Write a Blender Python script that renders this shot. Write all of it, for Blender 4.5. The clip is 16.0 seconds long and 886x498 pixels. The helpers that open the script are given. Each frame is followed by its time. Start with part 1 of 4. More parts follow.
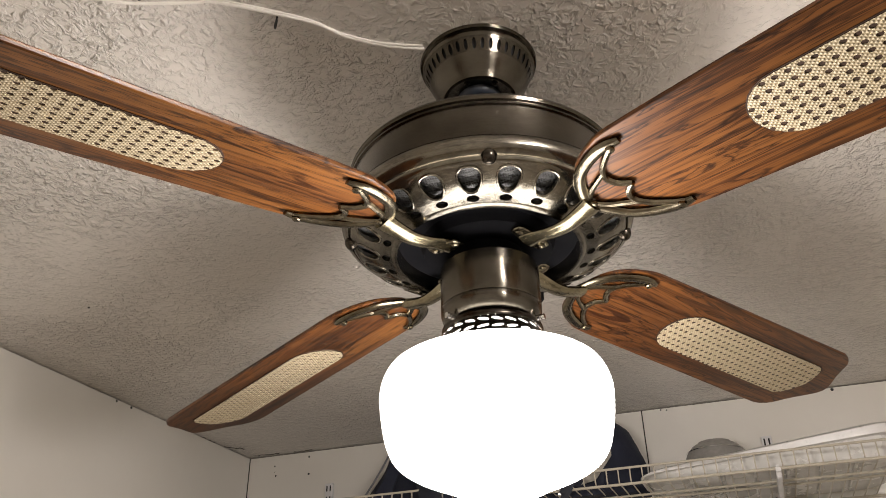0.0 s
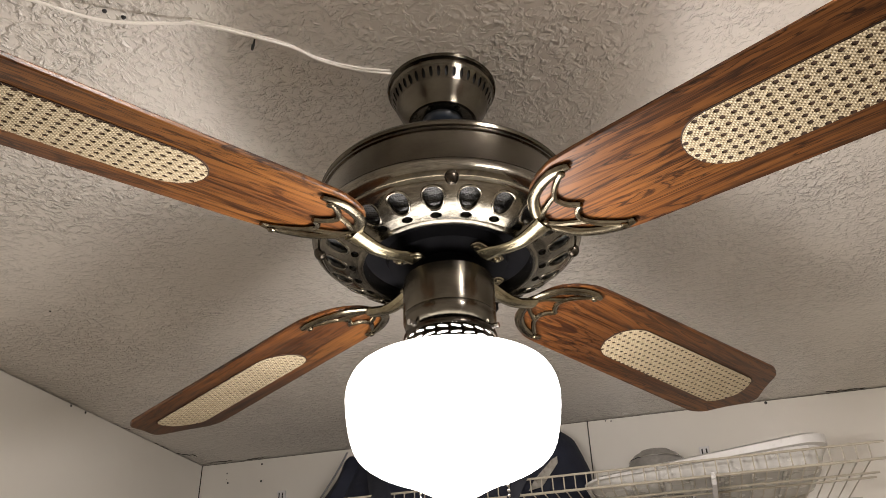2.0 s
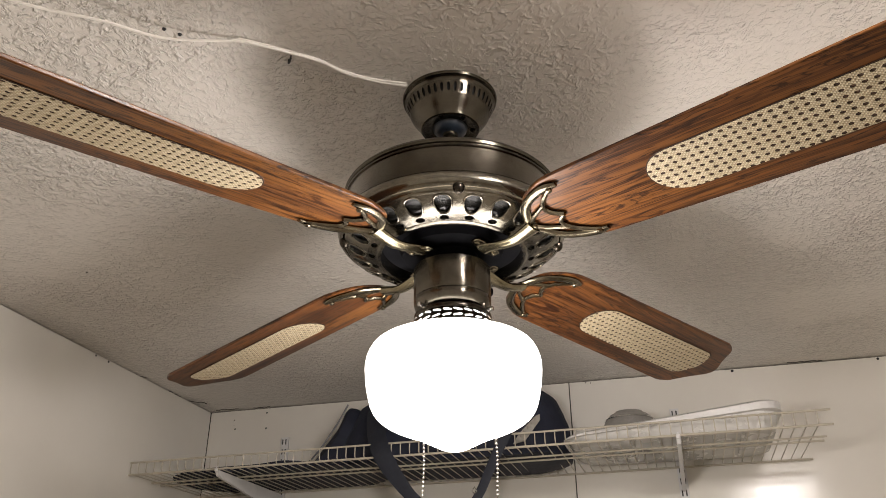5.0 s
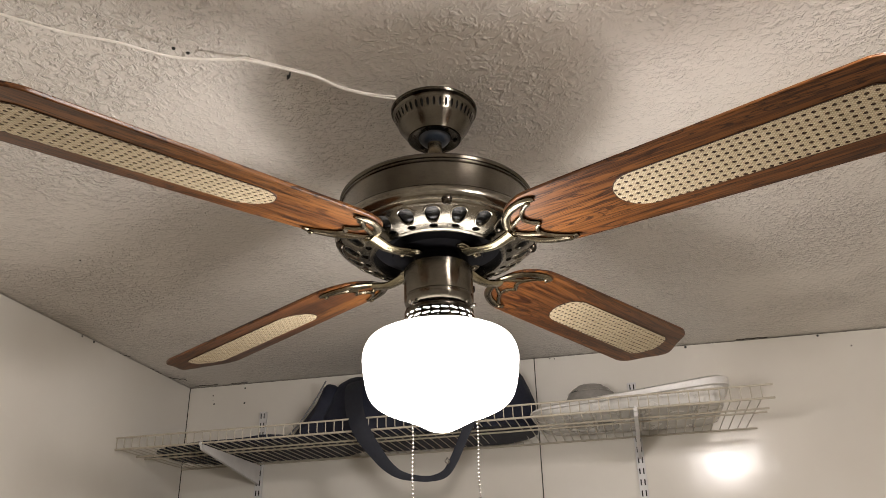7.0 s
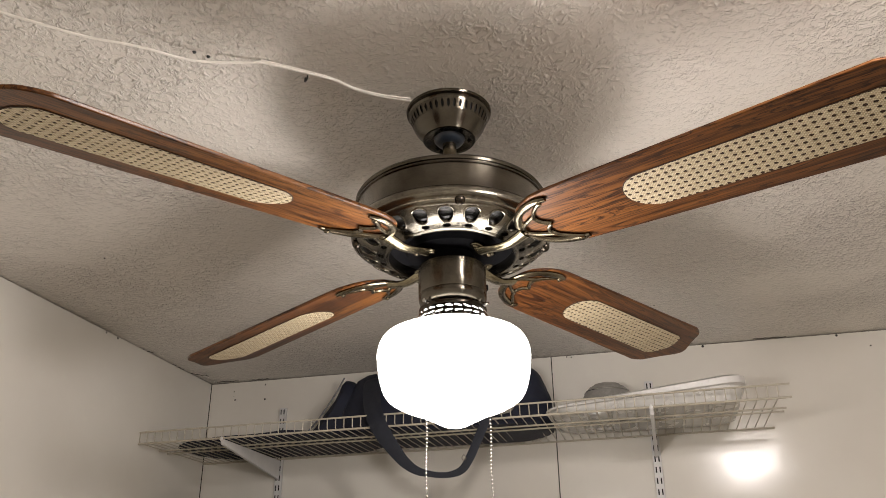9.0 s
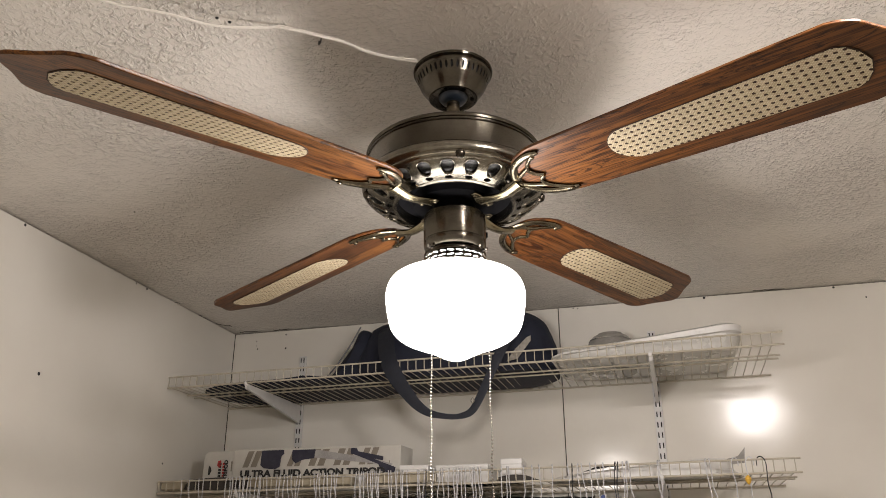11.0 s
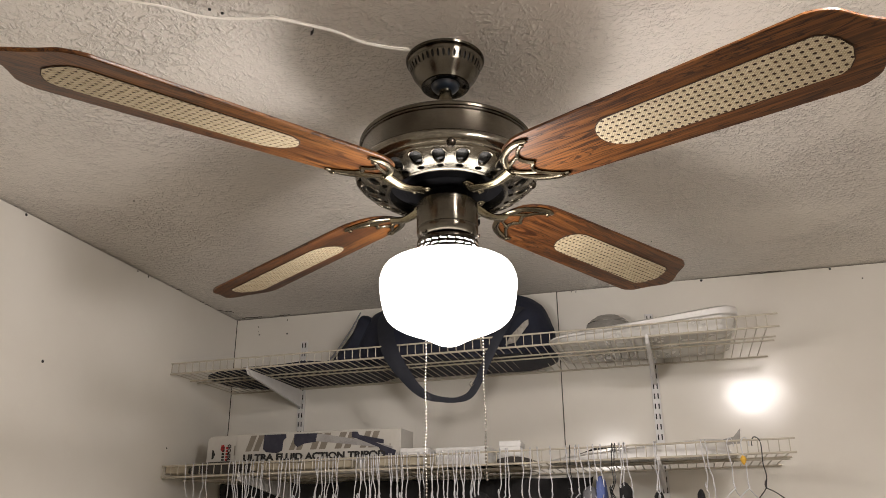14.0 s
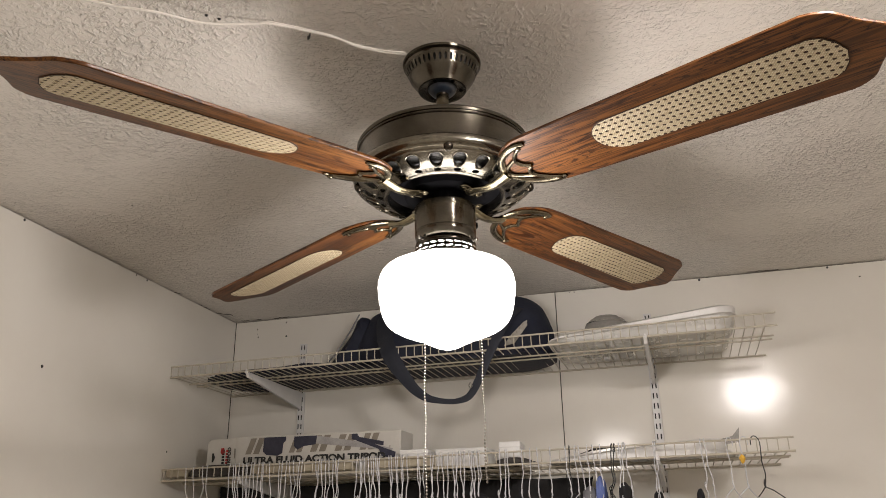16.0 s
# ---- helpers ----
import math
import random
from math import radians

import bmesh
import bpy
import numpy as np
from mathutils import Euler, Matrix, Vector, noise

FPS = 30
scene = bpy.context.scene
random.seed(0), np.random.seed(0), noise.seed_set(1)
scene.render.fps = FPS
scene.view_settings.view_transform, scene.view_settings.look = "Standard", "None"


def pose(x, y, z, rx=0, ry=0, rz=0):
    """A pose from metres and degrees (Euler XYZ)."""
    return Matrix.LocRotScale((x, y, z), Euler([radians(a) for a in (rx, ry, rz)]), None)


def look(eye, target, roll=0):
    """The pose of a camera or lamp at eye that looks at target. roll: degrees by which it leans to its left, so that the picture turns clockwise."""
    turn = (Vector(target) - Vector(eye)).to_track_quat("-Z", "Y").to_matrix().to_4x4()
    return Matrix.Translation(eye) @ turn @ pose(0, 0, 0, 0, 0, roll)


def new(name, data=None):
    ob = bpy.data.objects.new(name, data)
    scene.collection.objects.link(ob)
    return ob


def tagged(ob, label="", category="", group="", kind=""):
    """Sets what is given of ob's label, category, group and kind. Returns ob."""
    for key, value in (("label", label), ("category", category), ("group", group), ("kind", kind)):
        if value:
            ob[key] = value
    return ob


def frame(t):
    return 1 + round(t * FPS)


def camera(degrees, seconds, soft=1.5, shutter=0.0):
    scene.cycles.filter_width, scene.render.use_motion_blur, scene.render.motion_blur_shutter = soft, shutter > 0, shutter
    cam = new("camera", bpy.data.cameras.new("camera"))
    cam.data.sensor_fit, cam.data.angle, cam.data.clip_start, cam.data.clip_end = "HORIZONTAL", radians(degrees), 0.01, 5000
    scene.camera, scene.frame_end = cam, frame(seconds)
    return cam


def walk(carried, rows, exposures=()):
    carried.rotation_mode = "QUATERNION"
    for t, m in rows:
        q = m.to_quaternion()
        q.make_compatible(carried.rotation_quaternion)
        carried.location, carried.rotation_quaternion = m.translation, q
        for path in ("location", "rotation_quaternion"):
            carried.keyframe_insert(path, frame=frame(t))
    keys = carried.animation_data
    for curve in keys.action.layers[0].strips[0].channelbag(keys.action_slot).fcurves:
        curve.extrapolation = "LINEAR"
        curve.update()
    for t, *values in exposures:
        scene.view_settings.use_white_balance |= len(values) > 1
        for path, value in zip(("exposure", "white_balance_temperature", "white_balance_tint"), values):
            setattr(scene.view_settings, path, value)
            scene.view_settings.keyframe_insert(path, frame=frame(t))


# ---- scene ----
cam = camera(57.82, 16.0, soft=0.75)
PATH = [
    (0, (0.2069, -0.6831, 1.7601), (-0.4032, 0.9546, 2.7325), -0.99),
    (0.5, (0.2003, -0.7325, 1.7307), (-0.3518, 0.9232, 2.7074), -1.32),
    (1, (0.1834, -0.7463, 1.7162), (-0.3242, 0.9192, 2.7004), -1.26),
    (1.5, (0.1953, -0.7431, 1.7253), (-0.2911, 0.9199, 2.7243), -1.54),
    (2, (0.2151, -0.7379, 1.7286), (-0.2777, 0.9230, 2.7278), -1.60),
    (2.5, (0.2363, -0.7468, 1.7284), (-0.2729, 0.9123, 2.7224), -1.39),
    (3, (0.2434, -0.7577, 1.7226), (-0.2915, 0.9029, 2.7005), -0.87),
    (3.5, (0.2521, -0.7637, 1.7138), (-0.2972, 0.9053, 2.6691), -0.41),
    (4, (0.2641, -0.7830, 1.7124), (-0.2784, 0.9054, 2.6370), -0.22),
    (4.2, (0.2610, -0.7979, 1.7089), (-0.2797, 0.8935, 2.6290), -0.04),
    (6.3, (0.2382, -1.0316, 1.6753), (-0.1646, 0.7413, 2.5086), -1.15),
    (6.5, (0.2419, -1.0270, 1.6810), (-0.1636, 0.7491, 2.5062), -1.29),
    (7, (0.2439, -1.0296, 1.6838), (-0.1607, 0.7471, 2.5083), -1.36),
    (7.5, (0.2440, -1.0317, 1.6813), (-0.1634, 0.7423, 2.5101), -1.31),
    (8, (0.2496, -1.0374, 1.6788), (-0.1637, 0.7347, 2.5087), -1.20),
    (8.5, (0.2569, -1.0419, 1.6753), (-0.1743, 0.7262, 2.5046), -0.92),
    (9, (0.2583, -1.0455, 1.6768), (-0.1977, 0.7203, 2.4979), -0.56),
    (9.5, (0.2678, -1.0209, 1.6683), (-0.2169, 0.7422, 2.4785), -0.15),
    (10, (0.2828, -1.0418, 1.6240), (-0.2429, 0.7204, 2.4104), 0.34),
    (10.2, (0.2869, -1.0661, 1.6172), (-0.2252, 0.7088, 2.3836), 0.27),
    (12.5, (0.3272, -1.1480, 1.6219), (-0.1916, 0.6460, 2.3377), -0.30),
    (13, (0.3264, -1.1399, 1.6212), (-0.1972, 0.6556, 2.3295), -0.36),
    (13.5, (0.3285, -1.1403, 1.6225), (-0.1984, 0.6578, 2.3218), -0.35),
    (14, (0.3269, -1.1379, 1.6187), (-0.2001, 0.6631, 2.3104), -0.40),
    (14.5, (0.3285, -1.1378, 1.6165), (-0.1999, 0.6654, 2.3015), -0.37),
    (15, (0.3253, -1.1322, 1.6163), (-0.2018, 0.6726, 2.2982), -0.40),
    (15.5, (0.3263, -1.1329, 1.6205), (-0.1972, 0.6722, 2.3043), -0.63),
    (16, (0.3288, -1.1432, 1.6230), (-0.1943, 0.6594, 2.3137), -0.89),
]
walk(cam, [(t, look(eye, target, roll)) for t, eye, target, roll in PATH])

# ---- world and light ----
world = bpy.data.worlds.new("world")
scene.world = world
world.use_nodes = True
world.node_tree.nodes["Background"].inputs[0].default_value = (0.9, 0.85, 0.75, 1)
world.node_tree.nodes["Background"].inputs[1].default_value = 0.02
scene.view_settings.exposure = 0.0
GLOW = 7.0
BULB_WATTS = 10.8
GLOW_CEILING = 124.0

CEIL, XL, YB, XR, YF = 2.40, -1.205, 1.395, 2.1, -2.0
# the shelf wall is laid out at a slightly larger scale and brought to size by this
WALL_Y = 1.423
SPACE = Matrix.Translation((-0.0056, 0.0151, 0.0761)) @ Matrix.Diagonal((0.9589, 0.9694, 0.9684, 1))


# ---- materials ----
def material(name, colour, rough=0.5, metal=0.0, spec=0.5):
    m = bpy.data.materials.new(name)
    m.use_nodes = True
    b = m.node_tree.nodes["Principled BSDF"]
    b.inputs["Base Color"].default_value = (*colour, 1)
    b.inputs["Roughness"].default_value = rough
    b.inputs["Metallic"].default_value = metal
    b.inputs["Specular IOR Level"].default_value = spec
    return m, m.node_tree, b


def node(nt, kind, **values):
    n = nt.nodes.new(kind)
    for key, value in values.items():
        n.inputs[key.replace("_", " ")].default_value = value
    return n


def coords(nt, scale=(1, 1, 1), output="Object"):
    c = nt.nodes.new("ShaderNodeTexCoord")
    m = nt.nodes.new("ShaderNodeMapping")
    m.inputs["Scale"].default_value = scale
    nt.links.new(c.outputs[output], m.inputs["Vector"])
    return m.outputs["Vector"]


def ramp(nt, source, stops):
    r = nt.nodes.new("ShaderNodeValToRGB")
    els = r.color_ramp.elements
    while len(els) < len(stops):
        els.new(0.5)
    for el, (p, c) in zip(els, stops):
        el.position, el.color = p, (*c, 1) if len(c) == 3 else c
    nt.links.new(source, r.inputs["Fac"])
    return r.outputs["Color"]


def grey(a):
    return (a, a, a)


def noisy(nt, vector, scale, detail=4.0, rough=0.55, distortion=0.0):
    n = node(nt, "ShaderNodeTexNoise", Scale=scale, Detail=detail, Roughness=rough, Distortion=distortion)
    nt.links.new(vector, n.inputs["Vector"])
    return n.outputs["Fac"]


def bump(nt, b, height, strength, distance, before=None):
    n = node(nt, "ShaderNodeBump", Strength=strength, Distance=distance)
    nt.links.new(height, n.inputs["Height"])
    if before is not None:
        nt.links.new(before, n.inputs["Normal"])
    nt.links.new(n.outputs["Normal"], b.inputs["Normal"])
    return n.outputs["Normal"]


def mixed(nt, fac, a, b, mode="MIX"):
    n = nt.nodes.new("ShaderNodeMix")
    n.data_type, n.blend_type = "RGBA", mode
    for socket, value in ((n.inputs["Factor"], fac), (n.inputs["A"], a), (n.inputs["B"], b)):
        if hasattr(value, "is_linked"):
            nt.links.new(value, socket)
        elif isinstance(value, (int, float)):
            socket.default_value = value
        else:
            socket.default_value = (*value, 1)
    return n.outputs["Result"]


def maths(nt, op, a, b):
    n = nt.nodes.new("ShaderNodeMath")
    n.operation = op
    for socket, value in zip(n.inputs, (a, b)):
        if hasattr(value, "is_linked"):
            nt.links.new(value, socket)
        else:
            socket.default_value = value
    return n.outputs[0]


def varied(name, dark, light, scale, rough, metal=0.0, spec=0.5, bumps=(), stretch=(1, 1, 1), rough_var=0.08):
    m, nt, b = material(name, light, rough, metal, spec)
    v = coords(nt, stretch)
    big = noisy(nt, v, scale, 5)
    fine = noisy(nt, v, scale * 9, 4)
    both = maths(nt, "ADD", maths(nt, "MULTIPLY", big, 0.65), maths(nt, "MULTIPLY", fine, 0.35))
    nt.links.new(ramp(nt, both, [(0.3, dark), (0.68, light)]), b.inputs["Base Color"])
    nt.links.new(maths(nt, "ADD", maths(nt, "MULTIPLY", fine, rough_var * 2), rough - rough_var), b.inputs["Roughness"])
    normal = None
    for s, strength, distance in bumps:
        normal = bump(nt, b, noisy(nt, v, s, 3), strength, distance, normal)
    return m


def wood_material():
    m, nt, b = material("stained_oak", (0.25, 0.09, 0.03), 0.38, 0, 0.3)
    tex = nt.nodes.new("ShaderNodeTexCoord")
    info = nt.nodes.new("ShaderNodeObjectInfo")
    mp = nt.nodes.new("ShaderNodeMapping")
    mp.inputs["Scale"].default_value = (1.0, 9.0, 9.0)
    shift = nt.nodes.new("ShaderNodeCombineXYZ")
    nt.links.new(maths(nt, "MULTIPLY", info.outputs["Random"], 40.0), shift.inputs["Y"])
    nt.links.new(maths(nt, "MULTIPLY", info.outputs["Random"], 17.0), shift.inputs["X"])
    nt.links.new(tex.outputs["Object"], mp.inputs["Vector"])
    nt.links.new(shift.outputs[0], mp.inputs["Location"])
    v = mp.outputs["Vector"]
    broad = noisy(nt, v, 1.1, 4, 0.5, 0.8)
    streak = noisy(nt, v, 5.0, 4, 0.55, 1.5)
    mp2 = nt.nodes.new("ShaderNodeMapping")
    mp2.inputs["Scale"].default_value = (3.0, 230.0, 230.0)
    nt.links.new(tex.outputs["Object"], mp2.inputs["Vector"])
    nt.links.new(shift.outputs[0], mp2.inputs["Location"])
    pores = noisy(nt, mp2.outputs["Vector"], 1.0, 4, 0.65)
    ground = ramp(nt, broad, [(0.36, (0.068, 0.023, 0.006)), (0.52, (0.13, 0.047, 0.0115)), (0.68, (0.21, 0.082, 0.019))])
    grain = ramp(nt, streak, [(0.34, grey(0.45)), (0.40, grey(0.95)), (0.455, grey(0.9)), (0.485, (0.13, 0.1, 0.09)), (0.515, grey(0.85)), (0.6, grey(1.0)), (0.66, (0.28, 0.23, 0.2))])
    base = mixed(nt, 1.0, ground, grain, "MULTIPLY")
    dark = ramp(nt, pores, [(0.38, (0.4, 0.35, 0.33)), (0.52, (1, 1, 1))])
    nt.links.new(mixed(nt, 1.0, base, dark, "MULTIPLY"), b.inputs["Base Color"])
    b.inputs["Coat Weight"].default_value = 0.08
    b.inputs["Coat Roughness"].default_value = 0.22
    bump(nt, b, pores, 0.25, 0.0006)
    return m


def brass_material(name, colour, dark, rough, worn=0.5, brushed=False):
    m, nt, b = material(name, colour, rough, 1.0)
    v = coords(nt)
    blot = noisy(nt, v, 22, 5)
    fine = noisy(nt, coords(nt, (1, 1, 6)), 160, 3)
    c = maths(nt, "ADD", maths(nt, "MULTIPLY", fine, 0.35), maths(nt, "MULTIPLY", blot, 0.65))
    nt.links.new(ramp(nt, c, [(0.5 - worn * 0.25, dark), (0.6, colour)]), b.inputs["Base Color"])
    nt.links.new(maths(nt, "ADD", maths(nt, "MULTIPLY", fine, 0.14), rough - 0.07), b.inputs["Roughness"])
    bump(nt, b, fine, 0.04, 0.0004)
    if brushed:
        tangent = nt.nodes.new("ShaderNodeTangent")
        tangent.direction_type, tangent.axis = "RADIAL", "Z"
        nt.links.new(tangent.outputs[0], b.inputs["Tangent"])
        b.inputs["Anisotropic"].default_value = 0.85
        b.inputs["Anisotropic Rotation"].default_value = 0.25
    return m


def ceiling_material():
    m, nt, b = material("knockdown_ceiling_paint", (0.66, 0.6, 0.53), 0.2, 0, 0.9)
    v = coords(nt)
    warp = node(nt, "ShaderNodeTexNoise", Scale=30.0, Detail=2.0)
    nt.links.new(v, warp.inputs["Vector"])
    add = nt.nodes.new("ShaderNodeVectorMath")
    add.operation = "MULTIPLY_ADD"
    nt.links.new(warp.outputs["Color"], add.inputs[0])
    add.inputs[1].default_value = (0.02, 0.02, 0.02)
    nt.links.new(v, add.inputs[2])
    w = add.outputs[0]
    waves = ramp(nt, noisy(nt, w, 60, 3, 0.55, 0.4), [(0.46, grey(0)), (0.70, grey(1))])
    dabs = ramp(nt, noisy(nt, w, 125, 2, 0.5, 0.4), [(0.5, grey(0)), (0.66, grey(0.5)), (0.8, grey(1))])
    patch = ramp(nt, noisy(nt, v, 4.0, 3), [(0.38, grey(0.25)), (0.6, grey(1.15))])
    height = maths(nt, "ADD", maths(nt, "MULTIPLY", waves, 0.36), maths(nt, "MULTIPLY", dabs, 0.72))
    height = maths(nt, "MULTIPLY", height, patch)
    n = bump(nt, b, height, 0.9, 0.008)
    bump(nt, b, noisy(nt, v, 260, 2), 0.2, 0.0007, n)
    tint = ramp(nt, noisy(nt, v, 1.6, 5), [(0.3, (0.70, 0.655, 0.60)), (0.7, (0.79, 0.755, 0.70))])
    nt.links.new(tint, b.inputs["Base Color"])
    return m


def wall_material():
    m, nt, b = material("glossy_wall_panel", (0.74, 0.68, 0.58), 0.2, 0, 0.4)
    v = coords(nt)
    nt.links.new(ramp(nt, noisy(nt, v, 2.0, 6), [(0.3, (0.73, 0.695, 0.63)), (0.7, (0.81, 0.785, 0.725))]), b.inputs["Base Color"])
    nt.links.new(maths(nt, "ADD", maths(nt, "MULTIPLY", noisy(nt, v, 9, 5), 0.12), 0.09), b.inputs["Roughness"])
    n = bump(nt, b, noisy(nt, v, 5, 2), 0.12, 0.01)
    bump(nt, b, noisy(nt, v, 240, 3), 0.06, 0.001, n)
    return m


def glow_material(name, colour, strength):
    m, nt, b = material(name, (0.9, 0.9, 0.88), 0.2)
    b.inputs["Emission Color"].default_value = (*colour, 1)
    b.inputs["Emission Strength"].default_value = strength
    return m


def cane_material():
    m, nt, b = material("woven_cane", (0.62, 0.5, 0.3), 0.5, 0, 0.4)
    v = coords(nt)
    rot = nt.nodes.new("ShaderNodeMapping")
    rot.inputs["Rotation"].default_value = (0, 0, radians(45))
    nt.links.new(v, rot.inputs["Vector"])
    strands = []
    for axis in "XY":
        w = nt.nodes.new("ShaderNodeTexWave")
        w.wave_type, w.bands_direction = "BANDS", axis
        w.inputs["Scale"].default_value = 110.0
        w.inputs["Distortion"].default_value = 0.5
        nt.links.new(rot.outputs["Vector"], w.inputs["Vector"])
        strands.append(w.outputs["Fac"])
    weave = maths(nt, "MULTIPLY", strands[0], strands[1])
    mottle = noisy(nt, v, 90, 4)
    c = maths(nt, "ADD", maths(nt, "MULTIPLY", weave, 0.5), maths(nt, "MULTIPLY", mottle, 0.6))
    nt.links.new(ramp(nt, c, [(0.2, (0.38, 0.305, 0.185)), (0.6, (0.6, 0.515, 0.36))]), b.inputs["Base Color"])
    bump(nt, b, weave, 0.6, 0.0012)
    return m


def clear_plastic():
    m, nt, b = material("cloudy_clear_plastic", (0.82, 0.81, 0.78), 0.22, 0, 0.5)
    b.inputs["Transmission Weight"].default_value = 0.15
    b.inputs["IOR"].default_value = 1.3
    v = coords(nt)
    nt.links.new(ramp(nt, noisy(nt, v, 14, 4), [(0.35, grey(0.12)), (0.7, grey(0.38))]), b.inputs["Roughness"])
    bump(nt, b, noisy(nt, v, 20, 3), 0.15, 0.004)
    return m


def screen_material():
    m, nt, b = material("black_perforated_screen", (0.02, 0.02, 0.02), 0.45, 0.0, 0.3)
    v = node(nt, "ShaderNodeTexVoronoi", Scale=420.0, Randomness=0.15)
    nt.links.new(coords(nt), v.inputs["Vector"])
    nt.links.new(ramp(nt, v.outputs["Distance"], [(0.28, (0.003, 0.003, 0.003)), (0.42, (0.055, 0.055, 0.055))]), b.inputs["Base Color"])
    bump(nt, b, v.outputs["Distance"], 0.6, 0.001)
    return m


WOOD = wood_material()
CANE = cane_material()
# darker copy of the blade wood, shade behind the weave put in its colour
CANE_SHADE = varied("shadowed_wood_under_cane", (0.02, 0.01, 0.005), (0.06, 0.028, 0.012), 40, 0.7)
BRASS = brass_material("antique_brass", (0.29, 0.255, 0.185), (0.11, 0.093, 0.065), 0.21)
BRASS_BAND = brass_material("brushed_dark_brass", (0.125, 0.112, 0.09), (0.075, 0.066, 0.053), 0.21, 0.8, True)
BRASS_BRIGHT = brass_material("worn_bright_brass", (0.43, 0.385, 0.265), (0.2, 0.17, 0.11), 0.22)
BRASS_BELL = brass_material("polished_antique_brass", (0.29, 0.268, 0.22), (0.1, 0.092, 0.078), 0.2)
BRASS_DARK = brass_material("blackened_brass", (0.07, 0.06, 0.048), (0.02, 0.018, 0.015), 0.25)
BLACK_METAL = varied("matt_black_enamel", (0.003, 0.003, 0.004), (0.006, 0.006, 0.007), 30, 0.7, 0, 0.05)
DARK_BLUE = varied("dark_blue_rubber", (0.01, 0.014, 0.022), (0.02, 0.028, 0.04), 30, 0.3)
SCREEN = screen_material()
GLASS_GLOW = glow_material("lit_white_glass", (1.0, 0.94, 0.888), GLOW)
DOME_GLOW = glow_material("lit_ceiling_dome", (1.0, 0.92, 0.88), GLOW_CEILING)
CEILING = ceiling_material()
WALL = wall_material()
SEAM = varied("dark_panel_joint", (0.03, 0.025, 0.02), (0.07, 0.06, 0.05), 20, 0.8)
FLOOR = varied("worn_beige_floor", (0.3, 0.25, 0.19), (0.42, 0.36, 0.28), 6, 0.5)
WHITE_WIRE = varied("cream_vinyl_coated_wire", (0.41, 0.37, 0.295), (0.53, 0.485, 0.395), 30, 0.35)
WHITE_STEEL = varied("white_painted_steel", (0.62, 0.61, 0.6), (0.72, 0.71, 0.7), 20, 0.35)
SLOT = varied("dark_slot", (0.015, 0.015, 0.015), (0.03, 0.03, 0.03), 20, 0.8)
CABLE = varied("white_cable_sheath", (0.7, 0.66, 0.6), (0.8, 0.77, 0.7), 30, 0.4)
NAVY = varied("navy_nylon_cloth", (0.004, 0.006, 0.016), (0.01, 0.014, 0.032), 18, 0.75, bumps=((60, 0.4, 0.004), (900, 0.3, 0.0006)))
STRAP = varied("navy_webbing", (0.005, 0.007, 0.014), (0.011, 0.014, 0.025), 60, 0.7, bumps=((700, 0.4, 0.0008),))
TAG = varied("pale_printed_tag", (0.22, 0.2, 0.17), (0.36, 0.34, 0.3), 60, 0.6)
CARTON = varied("white_printed_carton", (0.5, 0.48, 0.44), (0.58, 0.56, 0.52), 8, 0.45, bumps=((30, 0.1, 0.002),))
INK_BLACK = varied("black_ink", (0.012, 0.012, 0.012), (0.02, 0.02, 0.02), 30, 0.5)
INK_RED = varied("red_ink", (0.35, 0.02, 0.02), (0.42, 0.03, 0.03), 30, 0.5)
INK_GREY = varied("grey_tan_ink", (0.2, 0.175, 0.14), (0.25, 0.22, 0.18), 30, 0.5)
INK_BLUE = varied("blue_black_print", (0.012, 0.013, 0.03), (0.035, 0.035, 0.06), 50, 0.5)
INK_SILVER = varied("silver_grey_print", (0.25, 0.24, 0.24), (0.42, 0.41, 0.4), 30, 0.5)
PLASTIC = clear_plastic()
WHITE_PLASTIC = varied("white_plastic", (0.66, 0.65, 0.63), (0.76, 0.75, 0.73), 10, 0.3)
GREY_PLASTIC = varied("grey_translucent_plastic", (0.2, 0.19, 0.175), (0.34, 0.325, 0.3), 12, 0.15)
BEIGE_CARD = varied("beige_cardboard", (0.36, 0.31, 0.22), (0.47, 0.42, 0.32), 14, 0.7)
DARK_CARD = varied("dark_brown_cloth", (0.035, 0.03, 0.028), (0.07, 0.062, 0.055), 14, 0.8)
HANGER = varied("white_hanger_wire", (0.5, 0.5, 0.52), (0.7, 0.7, 0.72), 40, 0.35)
HANGER_BLACK = varied("black_hanger_wire", (0.01, 0.01, 0.01), (0.02, 0.02, 0.02), 40, 0.35)
BLACK_CLOTH = varied("black_cloth", (0.006, 0.006, 0.007), (0.014, 0.014, 0.016), 20, 0.85, bumps=((60, 0.4, 0.004),))
BLUE_CLOTH = varied("light_blue_cloth", (0.09, 0.13, 0.33), (0.15, 0.2, 0.45), 20, 0.8, bumps=((50, 0.4, 0.004),))
GREY_DARK = varied("dark_grey_wool", (0.022, 0.022, 0.024), (0.045, 0.044, 0.046), 20, 0.9, bumps=((50, 0.4, 0.004),))
GREY_CLOTH = varied("grey_cloth", (0.1, 0.1, 0.11), (0.2, 0.2, 0.21), 20, 0.85, bumps=((50, 0.4, 0.004),))
YELLOW = varied("yellow_plastic", (0.6, 0.33, 0.03), (0.75, 0.45, 0.06), 20, 0.5)
CHAIN = varied("tarnished_nickel_beads", (0.3, 0.29, 0.27), (0.55, 0.53, 0.5), 40, 0.2, 1.0)
STEEL = varied("bright_nickel", (0.55, 0.54, 0.52), (0.75, 0.74, 0.71), 40, 0.18, 1.0)


